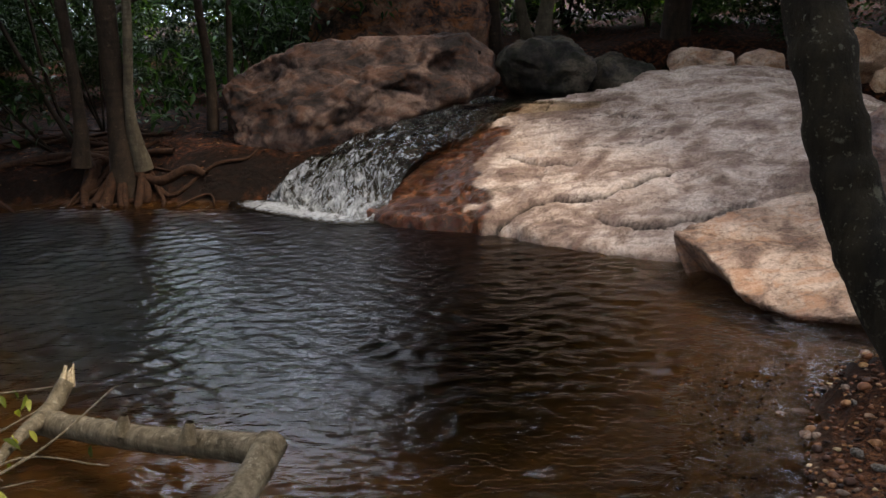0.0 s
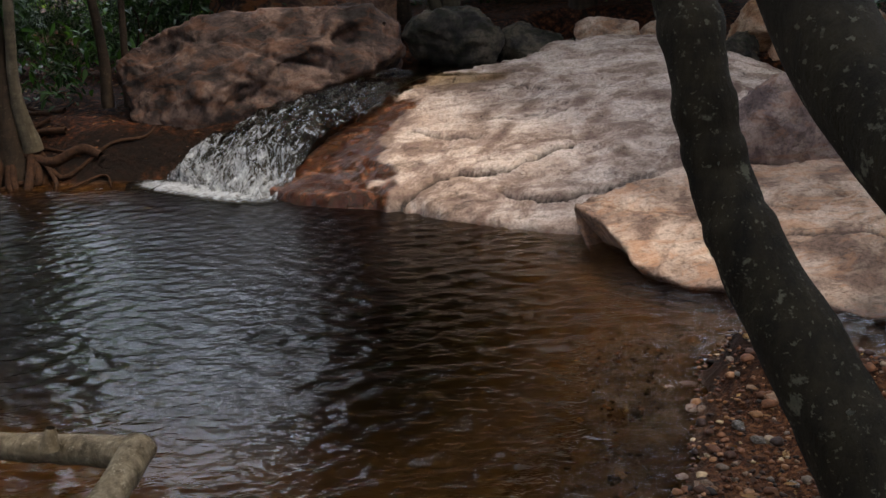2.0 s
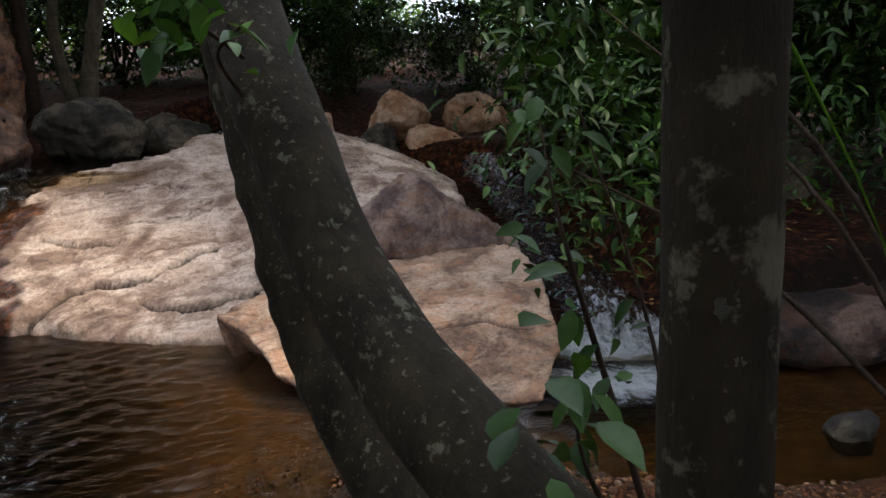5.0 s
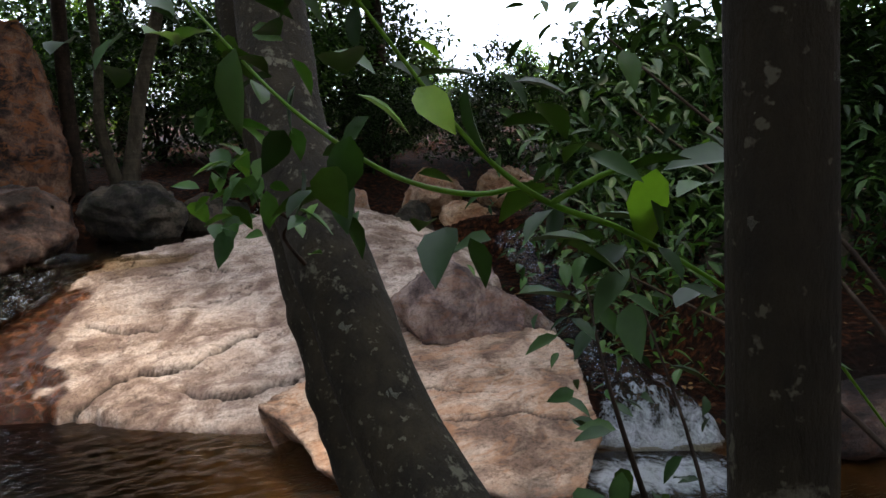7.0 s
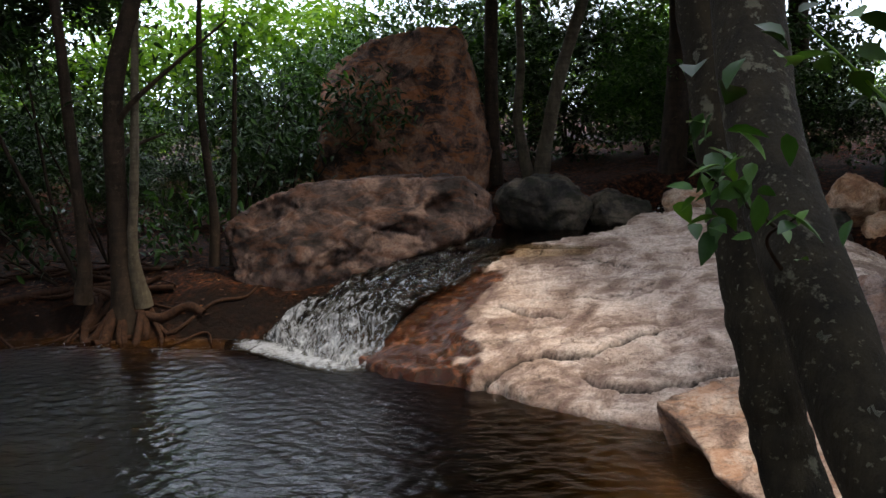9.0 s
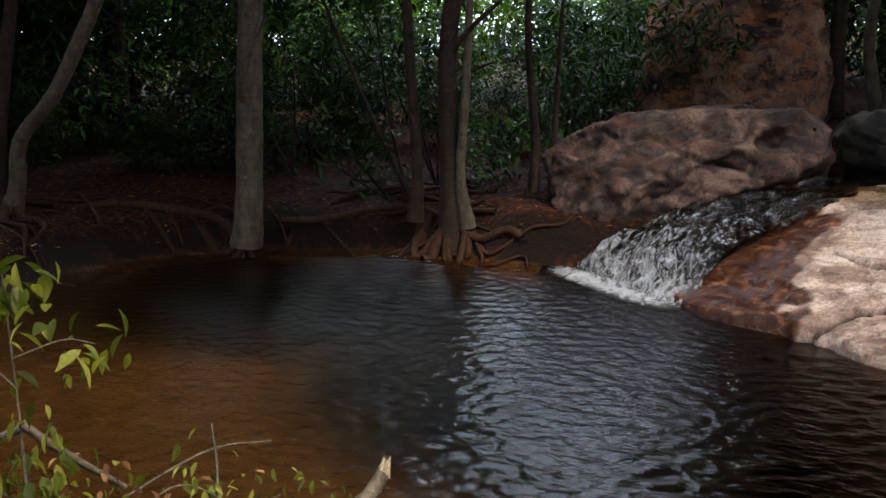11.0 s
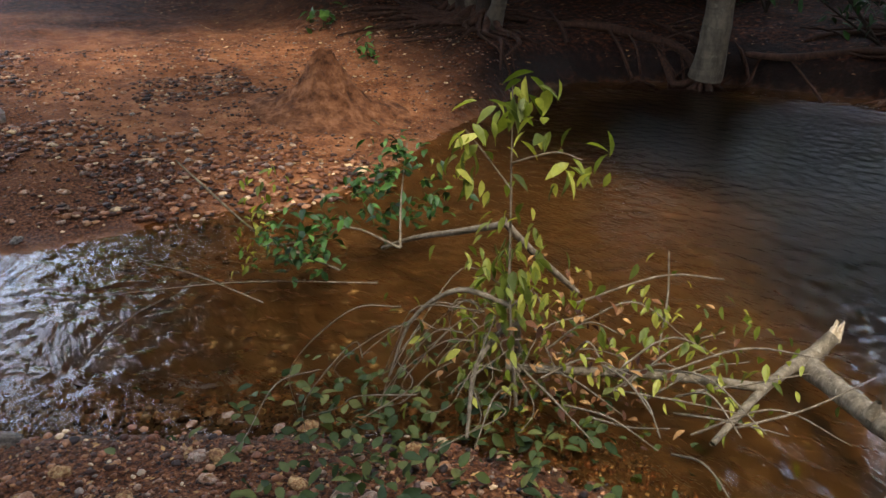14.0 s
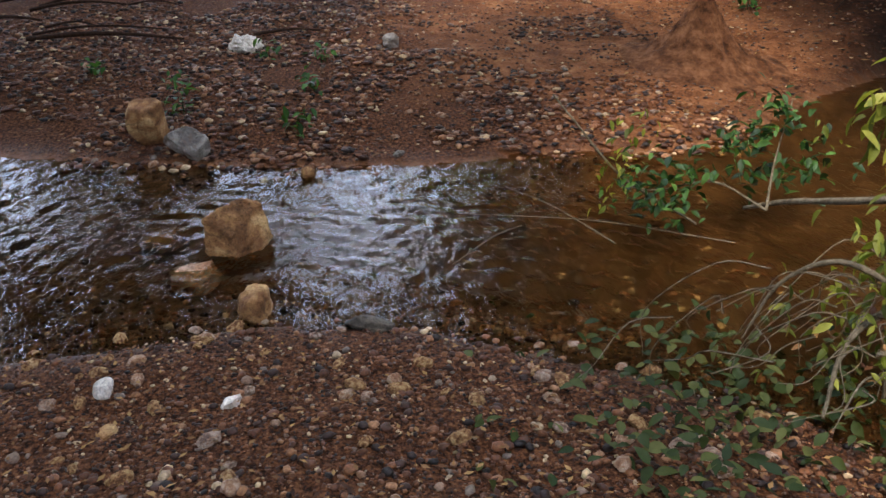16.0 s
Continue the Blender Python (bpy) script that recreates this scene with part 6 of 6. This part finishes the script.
spray("sapling", "young plant with broad green leaves beside the leaning trunks", "sapling", [(p, [0.011, 0.008, 0.006, 0.003, 0.002]) for p in low],
      [([(1.66, 1.53, 1.15), (1.64, 1.5, 1.22), (1.7, 1.58, 1.05), (1.6, 1.48, 1.1)], 0.045, 20, 0.07, M_LEAF_DARK), ([(1.56, 1.44, 0.94), (1.62, 1.42, 0.92), (1.68, 1.46, 0.96), (1.6, 1.5, 1.0)], 0.05, 14, 0.075, M_LEAF_DARK), ([(1.82, 1.85, 1.3), (1.8, 1.9, 1.5), (1.9, 1.8, 1.1)], 0.07, 40, 0.055, M_LEAF_DARK)], M_BARK, 19)


def thicket(base, clumps, label, seed, size=0.075):
    """A shrub whose stems run to leaf clumps at the places given."""
    rng = np.random.default_rng(seed)
    b = (base[0], base[1], z_at(*base))
    st = [([b, ((b[0] + x) / 2 + rng.normal() * 0.1, (b[1] + y) / 2 + rng.normal() * 0.1, (b[2] + z) / 2 + 0.15), (x, y, z)], [0.016, 0.01, 0.004]) for x, y, z, _ in clumps[::3]]
    # most clumps take the dark leaf copy, whose colour carries the wood's shade
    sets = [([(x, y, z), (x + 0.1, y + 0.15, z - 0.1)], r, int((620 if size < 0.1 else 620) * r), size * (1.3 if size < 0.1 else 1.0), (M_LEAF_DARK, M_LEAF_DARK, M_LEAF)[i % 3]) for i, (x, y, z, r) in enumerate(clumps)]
    return spray("shrub", label, "shrub", st, sets, M_BARK, seed, 0.34)


thicket((3.9, 2.6), [(3.05, 4.1, 1.15, 0.2), (3.25, 4.3, 1.5, 0.25), (3.4, 4.2, 0.9, 0.2), (3.1, 3.9, 1.85, 0.25), (3.6, 4.3, 1.9, 0.3), (3.9, 4.5, 1.4, 0.3), (2.7, 3.4, 2.1, 0.22), (4.3, 4.0, 1.7, 0.3)], "dark green shrub hanging over the side stream", 23)
thicket((5.2, 5.6), [(4.4, 5.6, 1.0, 0.3), (4.2, 5.9, 1.5, 0.3), (4.6, 6.3, 1.9, 0.35), (5.0, 5.4, 1.6, 0.35), (4.1, 6.6, 1.1, 0.25), (4.7, 7.2, 1.4, 0.35), (5.2, 6.6, 2.4, 0.4), (4.5, 5.4, 2.4, 0.35), (5.6, 5.0, 1.0, 0.35)], "dark green shrub crowding the side stream", 24)
thicket((5.6, 3.0), [(4.9, 2.9, 1.2, 0.25), (5.0, 3.2, 1.8, 0.3), (5.4, 3.0, 2.3, 0.35), (4.6, 3.2, 2.4, 0.3)], "leafy shrub beyond the side stream", 25)
# leaf sprays of the far bank, in front of the wood
thicket((-4.4, 9.0), [(-5.0, 8.3, 1.3, 0.2), (-4.4, 8.5, 1.1, 0.16), (-5.9, 8.2, 2.4, 0.35), (-6.4, 8.4, 1.9, 0.3), (-5.6, 8.3, 2.9, 0.3), (-4.9, 8.6, 3.4, 0.16), (-6.6, 8.2, 2.8, 0.35)], "overhanging leafy shrub on the far bank", 26, 0.135)
thicket((-2.9, 10.3), [(-2.6, 9.9, 1.7, 0.18), (-2.3, 10.1, 2.0, 0.2), (-3.0, 9.8, 1.3, 0.2), (-2.1, 10.3, 2.5, 0.18), (-3.3, 9.4, 1.0, 0.18), (-3.6, 9.6, 1.1, 0.2)], "leafy shrub beside the big boulder", 27, 0.135)
thicket((-4.0, 9.4), [(-4.2, 8.6, 2.7, 0.2), (-3.4, 8.9, 3.0, 0.2), (-2.7, 9.6, 3.0, 0.2), (-4.7, 8.5, 3.1, 0.22), (-3.9, 8.8, 2.2, 0.2), (-3.0, 9.3, 2.5, 0.18), (-3.6, 8.8, 1.7, 0.18), (-2.5, 9.5, 2.2, 0.2)], "leafy sprays of a shrub on the far bank", 29, 0.135)
thicket((-6.0, 9.2), [(-5.8, 8.6, 3.0, 0.3), (-6.6, 8.6, 3.2, 0.3), (-5.2, 8.7, 2.4, 0.28), (-6.2, 8.6, 2.2, 0.3), (-7.2, 8.2, 2.6, 0.3), (-7.6, 7.8, 1.9, 0.3), (-5.0, 8.9, 3.2, 0.25), (-4.5, 9.2, 1.8, 0.25)], "dense dark leafy shrub on the far bank", 30, 0.135)
thicket((-8.0, 8.6), [(-8.4, 8.0, 2.9, 0.35), (-9.0, 7.6, 2.2, 0.35), (-8.6, 8.4, 3.4, 0.35), (-9.6, 7.2, 3.0, 0.4), (-7.8, 8.6, 3.0, 0.35), (-9.4, 8.0, 1.6, 0.35)], "dense dark leafy shrub on the far bank", 31, 0.135)
thicket((-2.6, 11.6), [(-1.9, 11.2, 2.3, 0.22), (-1.5, 11.2, 2.6, 0.2), (-2.2, 11.3, 2.9, 0.25), (-1.2, 11.2, 2.3, 0.2), (-2.5, 11.4, 2.2, 0.3)], "leafy shrub overhanging the tall boulder", 28, 0.135)

# weeds on the beach
for i, (x, y, s) in enumerate(((-5.17, 0.04, 0.16), (-5.7, -0.8, 0.18), (-6.9, -0.2, 0.16), (-5.9, 0.18, 0.14), (-6.5, 0.26, 0.14), (-6.2, -0.9, 0.12), (-7.5, 4.6, 0.22), (-9.0, 4.8, 0.3), (-6.7, -1.6, 0.14))):
    z = z_at(x, y)
    spray("weed", "small green weed growing on the gravel beach", "weed", [([(x, y, z), (x + 0.01, y, z + s * 0.5), (x + 0.02, y + 0.01, z + s * 0.8)], [0.004, 0.003, 0.002])], [([(x, y, z + s * 0.4), (x, y, z + s * 0.7)], s * 0.35, 26, s * 0.5, M_LEAF)], M_LEAF_DARK, 500 + i)
# dead sticks and bare roots along the upper beach
for i in range(16):
    x, y, a = brng.uniform(-10.5, -7.2), brng.uniform(-4, -0.2), brng.uniform(-0.5, 0.5) + 1.6
    ln = brng.uniform(0.5, 1.6)
    p = [(x + math.cos(a) * ln * t, y + math.sin(a) * ln * t, z_at(x + math.cos(a) * ln * t, y + math.sin(a) * ln * t) + 0.03 + 0.04 * math.sin(3 * t)) for t in (0, 0.33, 0.66, 1)]
    r = brng.uniform(0.012, 0.03)
    tagged(part("stick", limb_mesh("stick", [tube(p, [r, r * 0.8, r * 0.4], 8, 0.2, i)]), M_ROOT), "bare brown stick lying on the upper beach", "stick")
for i in range(26):
    x, y = brng.uniform(-8.5, -2.8), 0
    y = 8.6 + 0.1 * brng.normal() if x > -5 else 7.6 - (-5 - x) * 0.55
    y += brng.uniform(0.0, 0.9)
    a, ln = brng.uniform(2.4, 4.0), brng.uniform(0.5, 1.5)
    p = []
    for k in range(5):
        t = k / 4
        px, py = x + math.cos(a) * ln * t, y + math.sin(a) * ln * t * 0.6
        p.append((px, py, max(z_at(px, py), 0.0) + 0.03 + brng.uniform(0, 0.04)))
    r = brng.uniform(0.01, 0.028)
    tagged(part("root", limb_mesh("root", [tube(p, [r * 1.3, r, r * 0.35], 7, 0.2, i)]), M_ROOT), "bare twisted root running down the far bank", "root")

# crumpled scrap on the upper beach
scrap = part("cloth_scrap", rock_mesh("cloth_scrap", (0.28, 0.34, 0.14), 61, detail=4, cuts=14, rough=0.16, power=2.2, cracks=0.1), M_WHITE)
scrap.matrix_world = pose(-7.2, -0.4, z_at(-7.2, -0.4) + 0.04, 0, 8, 30)
tagged(scrap, "crumpled whitish scrap of cloth lying on the beach", "cloth")
